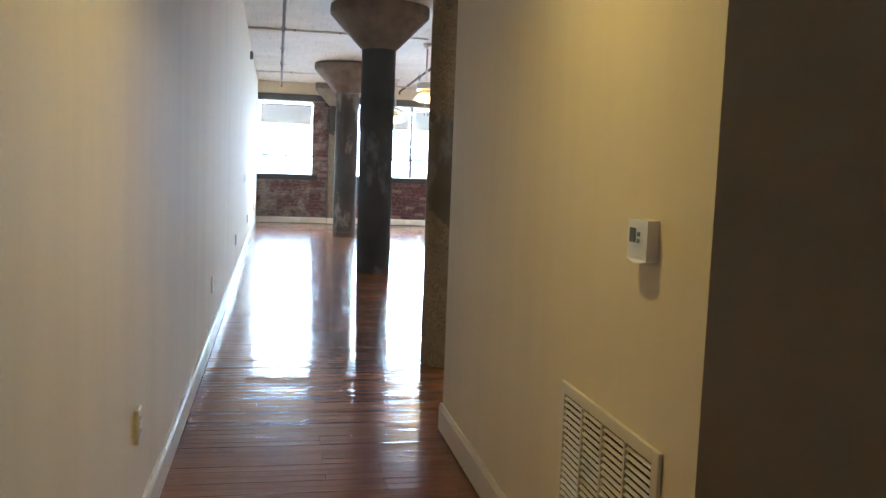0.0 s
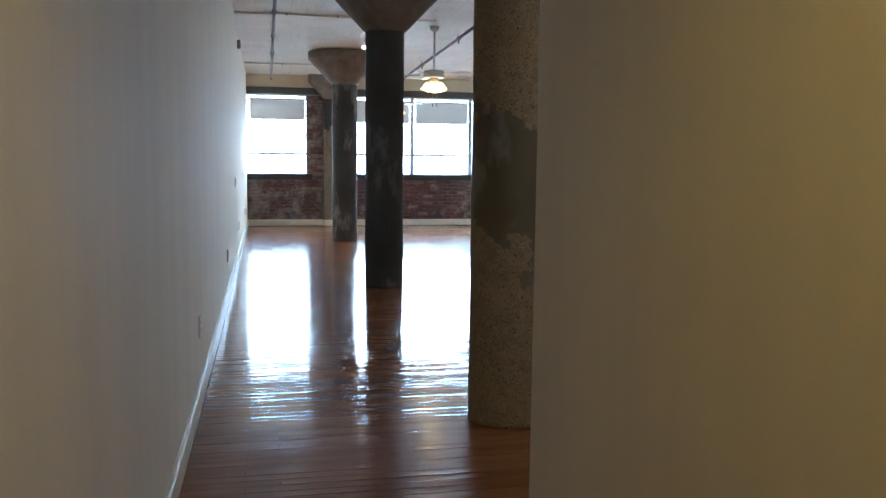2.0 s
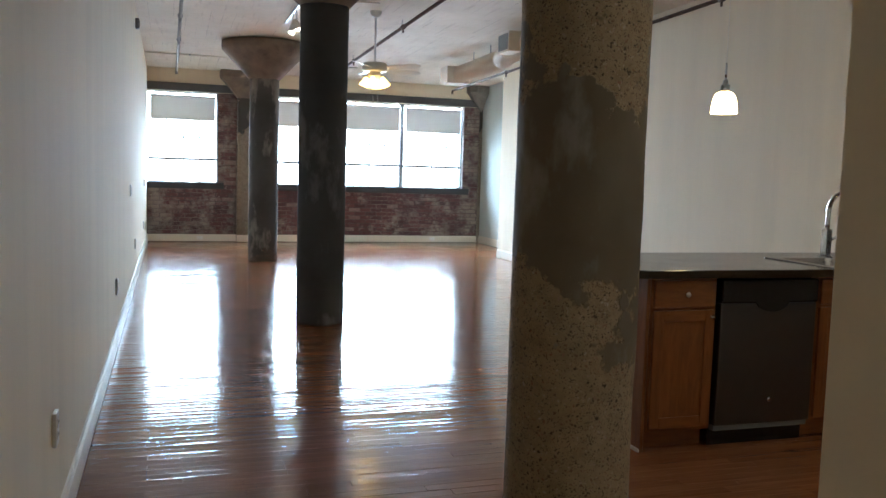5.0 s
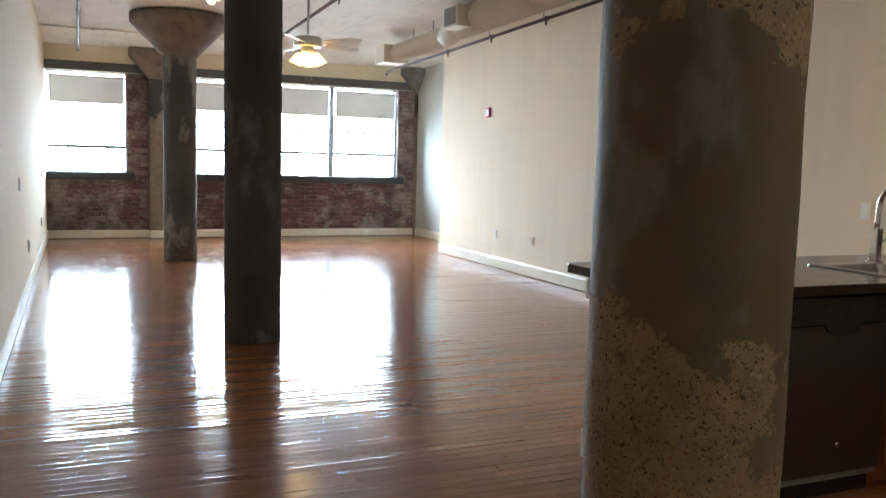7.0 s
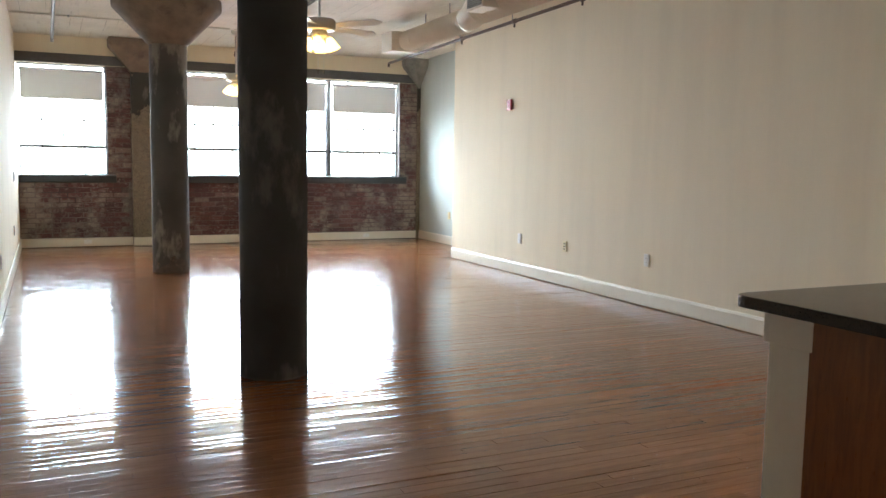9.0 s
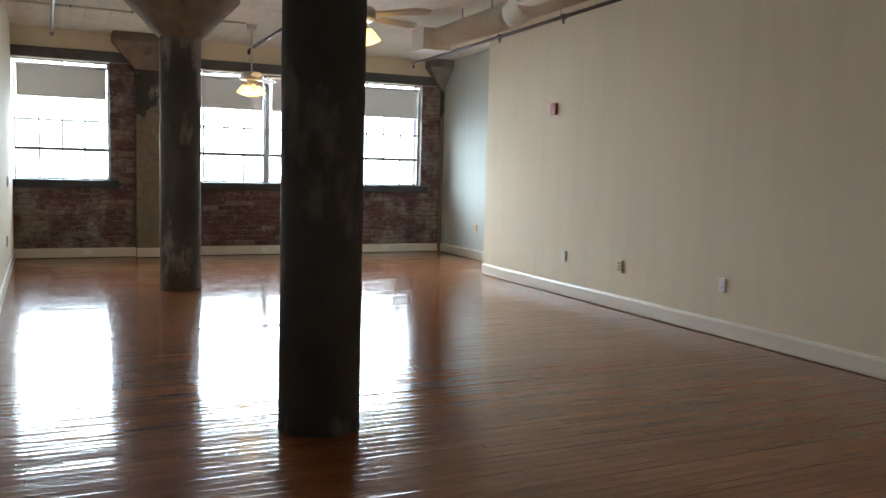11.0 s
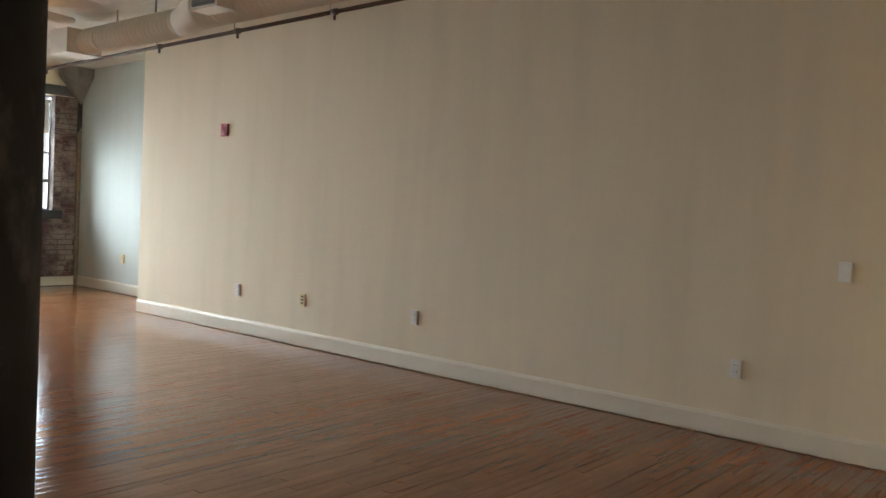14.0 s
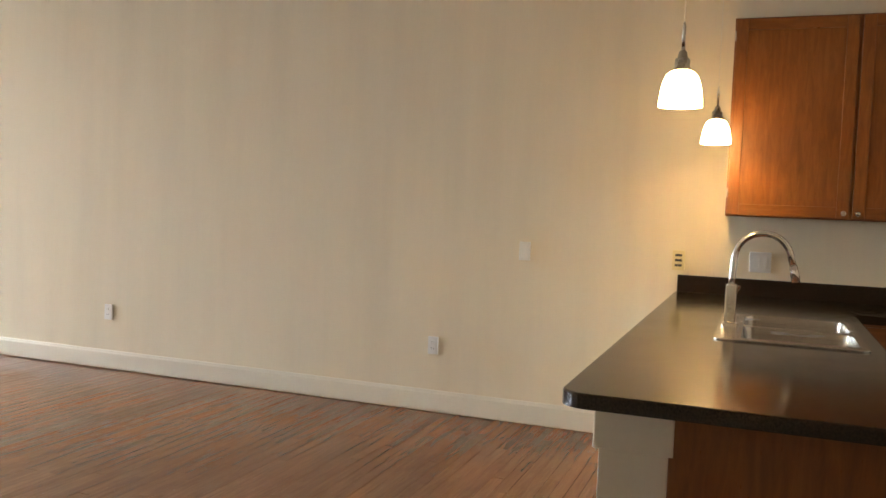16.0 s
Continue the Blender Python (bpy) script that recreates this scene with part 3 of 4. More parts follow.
cc = thing("corner_pilaster", XC, YN, 0, "narrow concrete corner pilaster with quarter capital", "pilaster")
part("shaft", boxed(-0.055, -0.05, 0, -0.002, -0.001, 2.72, 0.008), M_PILASTER, cc)
qc = bmesh.new()
lo = [(-0.06, -0.05), (-0.002, -0.05), (-0.002, -0.036), (-0.06, -0.036)]
mid = [(-0.36, -0.24), (-0.24, -0.36), (-0.002, -0.36), (-0.002, -0.036), (-0.36, -0.036)]
top = [qc.verts.new((x, y, 3.10)) for x, y in mid]
rim = [qc.verts.new((x, y, 2.98)) for x, y in mid]
foot = qc.verts.new((-0.03, -0.045, 2.60))
for i in range(5):
    j = (i + 1) % 5
    qc.faces.new((top[i], top[j], rim[j], rim[i]))
    qc.faces.new((rim[i], rim[j], foot))
qc.faces.new(top)
bmesh.ops.recalc_face_normals(qc, faces=qc.faces)
part("capital", qc, M_CORNERCAP, cc, "stained flared quarter capital")


# ---- columns ----
def column(x, y, shaft_mat, label, seed):
    top = ceil(y)
    neck = top - 0.52
    c = thing("concrete_column", x, y, 0, label, "column", 0, "round concrete columns in a row")
    prof = [(COL_R + 0.004, 0.0)] + [(COL_R, 0.02 + i * (neck - 0.02) / 60) for i in range(61)]
    part("shaft", lathe(prof, 56, "z", 0.0035, (seed, seed * 2.3)), shaft_mat, c)
    cap = [(COL_R + 0.006, neck - 0.005), (COL_R + 0.012, neck)]
    for i in range(1, 13):
        f = i / 12
        cap.append((COL_R + 0.012 + 0.385 * f, neck + 0.40 * f))
    cap += [(0.612, top - 0.105), (0.613, top - 0.06), (0.610, top - 0.002)]
    part("capital", lathe(cap, 40, "z", 0.006, (seed * 1.7, seed)), M_CAP, c, "flared mushroom capital, tan concrete with dark smears")
    return c


column(*COLS[0], M_COL1, "round concrete column with bare pebbly patches and grey skim coat", 1.0)
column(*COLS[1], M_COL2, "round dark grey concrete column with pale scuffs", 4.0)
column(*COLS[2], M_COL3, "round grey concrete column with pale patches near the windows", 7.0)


# ---- baseboards ----
def baseboard(x0, y0, x1, y1, inward, h=0.145, lift=0.008):
    """A baseboard along a wall from (x0, y0) to (x1, y1); inward: the side on which the room lies."""
    bm = bmesh.new()
    d = Vector((x1 - x0, y1 - y0, 0))
    n = Vector((inward[0], inward[1], 0))
    prof = [(0.001, lift), (0.017, lift), (0.017, h - 0.022), (0.013, h - 0.012), (0.010, h), (0.001, h)]
    a = [bm.verts.new(Vector((x0, y0, z)) + n * o) for o, z in prof]
    b = [bm.verts.new(Vector((x0, y0, z)) + n * o + d) for o, z in prof]
    for i in range(len(prof)):
        j = (i + 1) % len(prof)
        bm.faces.new((a[i], a[j], b[j], b[i]))
    bm.faces.new(a), bm.faces.new(b)
    bmesh.ops.recalc_face_normals(bm, faces=bm.faces)
    return setting("baseboard", bm, M_TRIM, "cream painted wooden baseboard along the wall", "baseboard")


baseboard(0, Y0, 0, YN - 0.022, (1, 0))
baseboard(XR, 11.90, XR, YJ, (-1, 0))
baseboard(XR, YJ, XC - 0.02, YJ, (0, 1))
baseboard(XC, YJ + 0.02, XC, YN - 0.022, (-1, 0))
baseboard(0, YN - 0.004, 1.555, YN - 0.004, (0, -1), 0.135)
baseboard(1.915, YN - 0.004, XC, YN - 0.004, (0, -1), 0.135)
baseboard(1.555, YN - 0.131, 1.915, YN - 0.131, (0, -1), 0.135)
baseboard(XH, YH, XH, YK + 0.0165, (-1, 0))
baseboard(XH, YK, 2.6, YK, (0, 1))
baseboard(XH, YH, XA, YH, (0, -1))


# ---- pipes, conduits and duct on the ceiling ----
def pipe_run(name, x, y0, y1, drop, radius, material, label, fittings, end_drop, tail=None):
    p = thing(name, x, y0, ceil(y0) - drop, label, "pipe")
    z0 = ceil(y0) - drop
    pts = [(0, y - y0, ceil(y) - drop - z0) for y in (y0, y1 - 0.05, y1 - 0.012)]
    pts.append((0, y1 - y0, ceil(y1) - drop - z0 - 0.02))
    pts.append((0, y1 - y0, ceil(y1) - drop - z0 - end_drop))
    part("tube", sweep(pts, radius, 12), material, p)
    for y in fittings:
        z = ceil(y) - drop - z0
        part("coupling", lathe([(radius * 1.0, y - y0 - 0.035), (radius * 1.5, y - y0 - 0.03), (radius * 1.5, y - y0 + 0.03), (radius * 1.0, y - y0 + 0.035)], 14, "y"), material, p).location = (0, 0, z)
        part("hanger", boxed(-0.004, y - y0 + 0.05, z, 0.004, y - y0 + 0.058, z + drop), M_PIPEGREY, p)
        part("sprinkler_head", lathe([(0.0, z - 0.07), (0.012, z - 0.07), (0.012, z - 0.03), (0.007, z - 0.028), (0.007, z)], 10), material, p).location = (0, y - y0, 0)
    return p


pipe_run("sprinkler_pipe", 0.50, 11.0, 23.15, 0.09, 0.021, M_PIPEGREY, "grey sprinkler pipe hung along the concrete ceiling", (13.6, 16.4, 18.2, 19.9), 0.06)
pipe_run("sprinkler_pipe", 3.10, 9.5, 23.3, 0.10, 0.021, M_PIPE, "dark sprinkler pipe hung under the concrete ceiling", (11.6, 14.6, 17.7, 20.6), 0.06)
pipe_run("sprinkler_pipe", 5.36, 9.0, 22.5, 0.22, 0.019, M_PIPE, "rusty black sprinkler pipe along the cream wall", (12.4, 14.5, 17.12, 18.5, 19.88), 0.06)


def conduit(x0, x1, y):
    c = thing("ceiling_conduit", x0, y, ceil(y), "thin painted conduit fixed across the concrete ceiling", "conduit")
    part("tube", sweep([(0, 0, -0.012), (x1 - x0, 0, -0.012)], 0.011, 10), M_DUCT, c)
    for i in range(1, 4):
        part("clip", boxed((x1 - x0) * i / 4 - 0.012, -0.018, -0.026, (x1 - x0) * i / 4 + 0.012, 0.018, 0.0, 0.003), M_PIPEGREY, c)
    return c


conduit(0.01, 2.62, 16.95)
conduit(0.01, 2.72, 21.75)


def duct():
    x0, y0, z0 = 4.72, 20.20, 2.93
    d = thing("spiral_duct", x0, y0, z0, "cream painted spiral ventilation duct hung under the ceiling", "duct")

    def run(ya, xa, za, yb, xb, zb, r):
        """A straight spiral-seamed run: a raised seam every tenth of a metre."""
        pts, rad = [], []
        n = int(abs(yb - ya) / 0.0125)
        for i in range(n + 1):
            f = i / n
            pts.append((xa + (xb - xa) * f - x0, ya + (yb - ya) * f - y0, za + (zb - za) * f - z0))
            rad.append(r + (0.017 if i % 6 == 0 else 0.0))
        return sweep(pts, rad, 28)
    part("small_duct", run(20.21, 4.72, 2.925, 18.44, 4.72, 2.95, 0.118), M_DUCT, d)
    part("coupling_band", sweep([(0, 19.92 - y0, -0.001), (0, 19.86 - y0, 0.0)], 0.126, 28), M_DUCT, d)
    pts, rad = [], []
    for i in range(11):
        f = i / 10
        s = f * f * (3 - 2 * f)
        pts.append((0.01 * s, 18.45 - 0.34 * f - y0, 0.02 + 0.10 * s))
        rad.append(0.132 + 0.038 * s)
    part("offset_elbow", sweep(pts, rad, 28), M_DUCT, d)
    part("main_duct", run(18.14, 4.73, 3.045, 9.2, 4.73, 3.20, 0.163), M_DUCT, d)
    for y in (16.2, 14.0, 11.9):
        part("coupling_band", sweep([(0.01, y - y0, 3.045 + (18.14 - y) * 0.01734 - z0), (0.01, y - y0 - 0.06, 3.046 + (18.14 - y) * 0.01734 - z0)], 0.171, 28), M_DUCT, d)
    part("end_box", boxed(-0.22, 0.0, -0.14, 0.16, 0.36, 0.115, 0.005), M_DUCT, d)
    b = part("register_box", boxed(-0.29, 17.52 - y0, 0.0, -0.06, 17.90 - y0, 0.25, 0.005), M_DUCT, d)
    part("register_grille", boxed(-0.294, 17.55 - y0, 0.025, -0.2905, 17.87 - y0, 0.225), M_GRILLE, b, "dark slotted register grille")
    for i in range(9):
        z = 0.032 + i * 0.0215
        part("louvre", boxed(-0.298, 17.55 - y0, z, -0.2945, 17.87 - y0, z + 0.005), M_STEELBAR, b)
    for y in (19.6, 18.9):
        part("hanger", boxed(-0.004, y - y0, 0.125, 0.004, y - y0 + 0.02, ceil(y) - z0), M_PIPEGREY, d)
    for y in (17.0, 15.4, 13.6, 11.2):
        part("hanger", boxed(0.006, y - y0, 0.30, 0.014, y - y0 + 0.02, ceil(y) - z0), M_WHITE, d)
    return d


duct()


# ---- ceiling fans ----
def ceiling_fan(x, y, turn, label):
    top = ceil(y)
    zb = top - 0.68
    f = thing("ceiling_fan", x, y, top, label, "ceiling fan", turn, "ceiling fans with lit lamps")
    part("canopy", lathe([(0.0, -0.075), (0.03, -0.07), (0.06, -0.045), (0.068, 0.0)], 24), M_FANWHITE, f)
    part("downrod", lathe([(0.0, -0.60), (0.0125, -0.60), (0.0125, -0.05), (0.0, -0.05)], 12), M_FANGREY, f)
    m = part("motor_housing", lathe([(0.0, -0.58), (0.04, -0.585), (0.13, -0.60), (0.148, -0.62), (0.148, -0.685), (0.135, -0.70), (0.06, -0.705), (0.0, -0.705)], 32), M_FANGREY, f, "brushed grey motor housing")
    part("light_kit", lathe([(0.0, -0.70), (0.07, -0.705), (0.075, -0.74), (0.05, -0.775), (0.02, -0.79), (0.0, -0.79)], 24), M_FANWHITE, f)
    for k in range(4):
        a = radians(45 + 90 * k)
        arm = part("lamp_arm", sweep([(0.05 * math.cos(a), 0.05 * math.sin(a), -0.745), (0.075 * math.cos(a), 0.075 * math.sin(a), -0.75), (0.088 * math.cos(a), 0.088 * math.sin(a), -0.775)], 0.012, 10), M_NICKEL, f)
        sh = lathe([(0.022, 0.0), (0.034, -0.02), (0.047, -0.055), (0.056, -0.09), (0.066, -0.115), (0.063, -0.115), (0.052, -0.085), (0.043, -0.05), (0.028, -0.015), (0.0, -0.006)], 20)
        ob = part("tulip_shade", sh, M_LAMP, f, "lit frosted tulip glass shade")
        ob.matrix_local = Matrix.Translation((0.088 * math.cos(a), 0.088 * math.sin(a), -0.77)) @ Matrix.Rotation(radians(22), 4, Vector((math.sin(a), -math.cos(a), 0)))
        bulb = part("bulb", lathe([(0.0, -0.088), (0.014, -0.084), (0.022, -0.068), (0.018, -0.048), (0.010, -0.03), (0.0, -0.026)], 14), M_BULB, ob, "glowing lamp bulb")
    for k in range(5):
        a = radians(72 * k)
        outline = []
        for i in range(13):
            t = i / 12
            outline.append((0.20 + 0.47 * t, 0.045 + 0.022 * t - (0.06 * max(0, t - 0.86) / 0.14) ** 1.0))
        pts = outline + [(u, -v) for u, v in reversed(outline)]
        bl = prism(pts, -0.003, 0.003)
        ob = part("blade", bl, M_BLADE, f, "pale wooden fan blade")
        ob.matrix_local = Matrix.Translation((0, 0, -0.665)) @ Matrix.Rotation(a, 4, "Z") @ Matrix.Rotation(radians(-13), 4, "X")
        br = part("blade_bracket", boxed(0.13, -0.018, -0.007, 0.26, 0.018, -0.001, 0.002), M_NICKEL, f)
        br.matrix_local = ob.matrix_local.copy()
    for dx in (-0.03, 0.035):
        part("pull_chain", lathe([(0.0, -1.06), (0.0022, -1.06), (0.0022, -0.78), (0.0, -0.78)], 6), M_FANGREY, f).location = (dx, -0.02, 0)
        part("chain_pull", lathe([(0.0, -1.10), (0.006, -1.095), (0.008, -1.075), (0.003, -1.055), (0.0, -1.055)], 8), M_SLOT, f).location = (dx, -0.02, 0)
    return f


ceiling_fan(2.69, 17.42, 20, "white ceiling fan with four lit tulip lamps")
ceiling_fan(2.83, 21.9, 50, "white ceiling fan with lit tulip lamps before the windows")


def track_light(x, y, y_far, heads, label, rz=0):
    t = thing("track_light", x, y, ceil(y), label, "track light", rz, "ceiling tracks with spot heads")
    part("track", boxed(-0.018, -1.1, -0.022, 0.018, y_far, -0.001, 0.003), M_FANWHITE, t)
    for dy, ang in heads:
        part("stem", lathe([(0.0, -0.13), (0.008, -0.13), (0.008, -0.02), (0.0, -0.02)], 10), M_FANWHITE, t).location = (0, dy, 0)
        can = part("spot_can", lathe([(0.0, 0.075), (0.03, 0.07), (0.04, 0.04), (0.048, -0.075), (0.044, -0.075), (0.036, 0.0), (0.0, 0.01)], 20), M_FANWHITE, t)
        can.matrix_local = pose(0, dy, -0.20, -28, ang * 0.5, 0)
        bulb = part("bulb", lathe([(0.0, -0.066), (0.03, -0.062), (0.04, -0.05), (0.03, -0.02), (0.0, -0.02)], 16), M_SPOT, can)
    return t


track_light(1.78, 17.9, 0.7, ((-0.05, 35), (-0.32, -25)), "white ceiling track with lit spot heads between columns")


def downlight(x, y, drop, group, label):
    """A can on a stem with its bulb recessed above the rim."""
    z = ceil(y) - drop
    h = thing("ceiling_spot", x, y, z, label, "ceiling lamp", 0, group)
    part("stem", lathe([(0.0, 0.10), (0.012, 0.10), (0.012, drop - 0.02), (0.06, drop - 0.015), (0.06, drop)], 16), M_NICKEL, h)
    part("can", lathe([(0.055, 0.0), (0.058, 0.0), (0.058, 0.09), (0.03, 0.11), (0.0, 0.11), (0.0, 0.104), (0.028, 0.104), (0.055, 0.085)], 24), M_FANWHITE, h)
    part("bulb", lathe([(0.0, 0.012), (0.034, 0.016), (0.040, 0.030), (0.022, 0.075), (0.0, 0.08)], 18), M_SPOT, h, "glowing spot bulb")
    return h


downlight(0.70, 6.48, ceil(6.48) - 2.63, "", "white ceiling spot on a short stem in the hall")
# cans for the added fill lamps, out of view over the kitchen
for kx, ky in KITCHEN_FILL_SPOTS:
    downlight(kx, ky, ceil(ky) - 3.06, "ceiling spots over the kitchen", "unseen white ceiling spot on a short stem, added to brighten the kitchen")


# ---- wall devices ----
def wall_plate(name, x, y, z, facing, label, category, inner, color=None, w=0.072, h=0.118):
    """A plate on a wall; facing: degrees about z from facing -y. inner: function that adds its parts."""
    color = color or M_WHITE
    p = thing(name, x, y, z, label, category, facing, "outlets and switches on the walls")
    part("plate", boxed(-w / 2, -0.015, -h / 2, w / 2, -0.0005, h / 2, 0.0035), color, p)
    inner(p, color)
    for ob in p.children:
        if ob.name.split(".")[0] != "plate":
            ob.location.y -= 0.0085
    return p


def receptacles(p, color):
    for s in (-1, 1):
        r = part("receptacle", boxed(-0.017, -0.0085, s * 0.021 - 0.0155, 0.017, -0.0062, s * 0.021 + 0.0155, 0.002), color, p)
        part("slot", boxed(-0.0085, -0.0092, s * 0.021 - 0.002, -0.006, -0.0086, s * 0.021 + 0.008), M_SLOT, r)
        part("slot", boxed(0.006, -0.0092, s * 0.021 - 0.002, 0.0085, -0.0086, s * 0.021 + 0.008), M_SLOT, r)


def rocker(p, color):
    part("rocker", boxed(-0.017, -0.010, -0.034, 0.017, -0.0062, 0.034, 0.003), color, p)


def jacks(p, color):
    for s in (-1, 0, 1):
        part("jack", boxed(-0.02, -0.0085, s * 0.03 - 0.007, 0.02, -0.0062, s * 0.03 + 0.007, 0.001), M_SLOT, p)


def double_rocker(p, color):
    for s in (-1, 1):
        part("rocker", boxed(s * 0.023 - 0.016, -0.010, -0.034, s * 0.023 + 0.016, -0.0062, 0.034, 0.003), color, p)


E_, W_, N_ = 90 + 180, 90, 0     # facing west (on the east wall), facing east, facing south
for y in (7.27, 10.58, 14.12, 17.76, 21.05):
    wall_plate("wall_outlet", 0, y, 0.455, W_, "white duplex outlet low on the cream wall", "outlet", receptacles)
wall_plate("wall_switch", 0, 16.55, 1.10, W_, "white rocker switch on the cream wall", "switch", rocker)
wall_plate("wall_switch", 0, 21.5, 1.09, W_, "white rocker switch near the window wall", "switch", rocker)
wall_plate("wall_outlet", XR, 18.64, 0.442, E_, "white duplex outlet low on the cream wall", "outlet", receptacles)
wall_plate("wall_jack", XR, 17.64, 0.442, E_, "ivory jack plate low on the cream wall", "outlet", jacks, M_IVORY)
wall_plate("wall_outlet", XR, 16.22, 0.445, E_, "white duplex outlet low on the cream wall", "outlet", receptacles)
wall_plate("wall_outlet", XR, 13.50, 0.445, E_, "white duplex outlet low on the cream wall", "outlet", receptacles)
wall_plate("wall_switch", XR, 12.90, 1.107, E_, "white rocker switch on the cream wall", "switch", rocker)
wall_plate("wall_jack", XR, 11.955, 1.105, E_, "ivory jack plate above the counter", "outlet", jacks, M_IVORY)
wall_plate("wall_switch", XR, 11.50, 1.12, E_, "white double switch plate above the backsplash", "switch", double_rocker, None, 0.118, 0.118)
wall_plate("wall_outlet", XC, 22.22, 0.478, E_, "ivory outlet low on the bay wall", "outlet", receptacles, M_IVORY)
for x in (0.91, 5.35, 3.4):
    wall_plate("baseboard_outlet", x, YN - 0.021, 0.072, N_, "white outlet set sideways into the baseboard", "outlet", receptacles, None, 0.11, 0.06)

al = thing("fire_alarm", XR, 18.96, 2.07, "small red fire alarm box on the cream wall", "fire alarm", E_)
part("housing", boxed(-0.055, -0.022, -0.065, 0.055, -0.0005, 0.065, 0.005), M_RED, al)
part("horn_grille", boxed(-0.034, -0.0245, -0.046, 0.034, -0.0222, 0.046, 0.001), M_REDDARK, al, "dark red sounder grille")
sb = thing("smoke_sounder", 0, 18.12, 2.99, "small grey sounder box high on the cream wall", "alarm", W_)
part("housing", boxed(-0.05, -0.045, -0.06, 0.05, -0.0005, 0.06, 0.01), M_STEELBAR, sb)
part("grille", boxed(-0.03, -0.048, -0.035, 0.03, -0.0455, 0.035, 0.003), M_SLOT, sb)

th = thing("thermostat", XH, 6.21, 1.20, "white wall thermostat with small grey display", "thermostat", E_)
tb2 = bmesh.new()
outl = [(-0.054, 0.05), (0.054, 0.05)] + [(0.054 - 0.108 * i / 10, -0.043 - 0.009 * math.sin(math.pi * i / 10)) for i in range(11)]
fr_ = [tb2.verts.new((x, -0.028 - 0.006 * math.cos(x * 22), z)) for x, z in outl]
bk_ = [tb2.verts.new((x, -0.001, z)) for x, z in outl]
for i in range(len(outl)):
    j = (i + 1) % len(outl)
    tb2.faces.new((fr_[i], fr_[j], bk_[j], bk_[i]))
tb2.faces.new(fr_), tb2.faces.new(bk_)
bmesh.ops.recalc_face_normals(tb2, faces=tb2.faces)
part("case", tb2, M_WHITE, th)
part("display", boxed(-0.030, -0.0375, -0.004, 0.004, -0.0355, 0.030, 0.001), M_GRILLE, th, "dark grey display window")
part("button", boxed(0.012, -0.0375, 0.012, 0.026, -0.0352, 0.022, 0.001), M_STEELBAR, th)
part("button", boxed(0.012, -0.0375, -0.004, 0.026, -0.0352, 0.006, 0.001), M_STEELBAR, th)


def return_grille():
    y0, y1, z0, z1 = 6.07, 6.73, 0.15, 0.735
    g = thing("return_air_grille", XH, (y0 + y1) / 2, z0, "cream painted return air grille low on the hall wall", "vent", E_)
    w, h = (y1 - y0) / 2, z1 - z0
    fr = bmesh.new()
    b = 0.035
    box(fr, -w, -0.012, 0, -w + b, -0.0005, h, 0.003)
    box(fr, w - b, -0.012, 0, w, -0.0005, h, 0.003)
    box(fr, -w + b, -0.012, 0, w - b, -0.0005, b, 0.003)
    box(fr, -w + b, -0.012, h - b, w - b, -0.0005, h, 0.003)
    part("frame", fr, M_TRIM, g)
    # flat dark sheet on the wall paints the shade of the hollow behind the slats
    part("backing", boxed(-w + b, -0.002, b, w - b, -0.0007, h - b), M_RECESS_SHADE, g)
    for i in range(1, 4):
        x = -w + b + i * (2 * w - 2 * b) / 4
        part("divider", boxed(x - 0.006, -0.013, b, x + 0.006, -0.003, h - b), M_TRIM, g)
    sl = bmesh.new()
    vs = [sl.verts.new((sx * (w - b), yy, zz)) for sx in (-1, 1) for yy, zz in ((-0.0115, -0.004), (-0.0125, -0.003), (-0.0045, 0.0035), (-0.0035, 0.0025))]
    for i in range(4):
        j = (i + 1) % 4
        sl.faces.new((vs[i], vs[j], vs[4 + j], vs[4 + i]))
    sl.faces.new(vs[:4]), sl.faces.new(vs[4:])
    bmesh.ops.recalc_face_normals(sl, faces=sl.faces)
    me = mesh_of("slat", sl, M_TRIM)
    n = int((h - 2 * b) / 0.0185)
    for i in range(n):
        ob = new("slat", me)
        ob.parent = g
        ob.location = (0, 0, b + 0.009 + i * (h - 2 * b) / n)
    return g


return_grille()

# ---- kitchen peninsula ----
CX0, CX1, CY0, CY1, CZ = 2.52, XR, 11.05, 11.965, 0.92
LX = 4.95                      # front edge of the counter leg along the east wall
LY = 9.45                      # its end


def arc(cx, cy, r, a0, a1, n=6):
    return [(cx + r * math.cos(radians(a0 + (a1 - a0) * i / n)), cy + r * math.sin(radians(a0 + (a1 - a0) * i / n))) for i in range(n + 1)]


SX0, SX1, SY0, SY1 = 3.70, 4.56, 11.11, 11.65
outline = arc(CX0 + 0.07, CY0 + 0.07, 0.07, 180, 270) + [(LX, CY0), (LX, LY), (CX1 - 0.001, LY), (CX1 - 0.001, CY1)] + arc(CX0 + 0.07, CY1 - 0.07, 0.07, 90, 180)
hole = [(SX0 + 0.02, SY0 + 0.02), (SX1 - 0.02, SY0 + 0.02), (SX1 - 0.02, SY1 - 0.02), (SX0 + 0.02, SY1 - 0.02)]
ct = prism(outline, CZ - 0.04, CZ, [hole], 0.006)
worktop = thing("worktop", 0, 0, 0, "dark brown laminate worktop with rounded corners and sink cutout", "worktop")
part("slab", ct, M_COUNTER, worktop)
part("backsplash", boxed(CX1 - 0.021, LY, CZ + 0.0005, CX1 - 0.001, CY1 - 0.01, CZ + 0.10, 0.003), M_COUNTER, worktop)

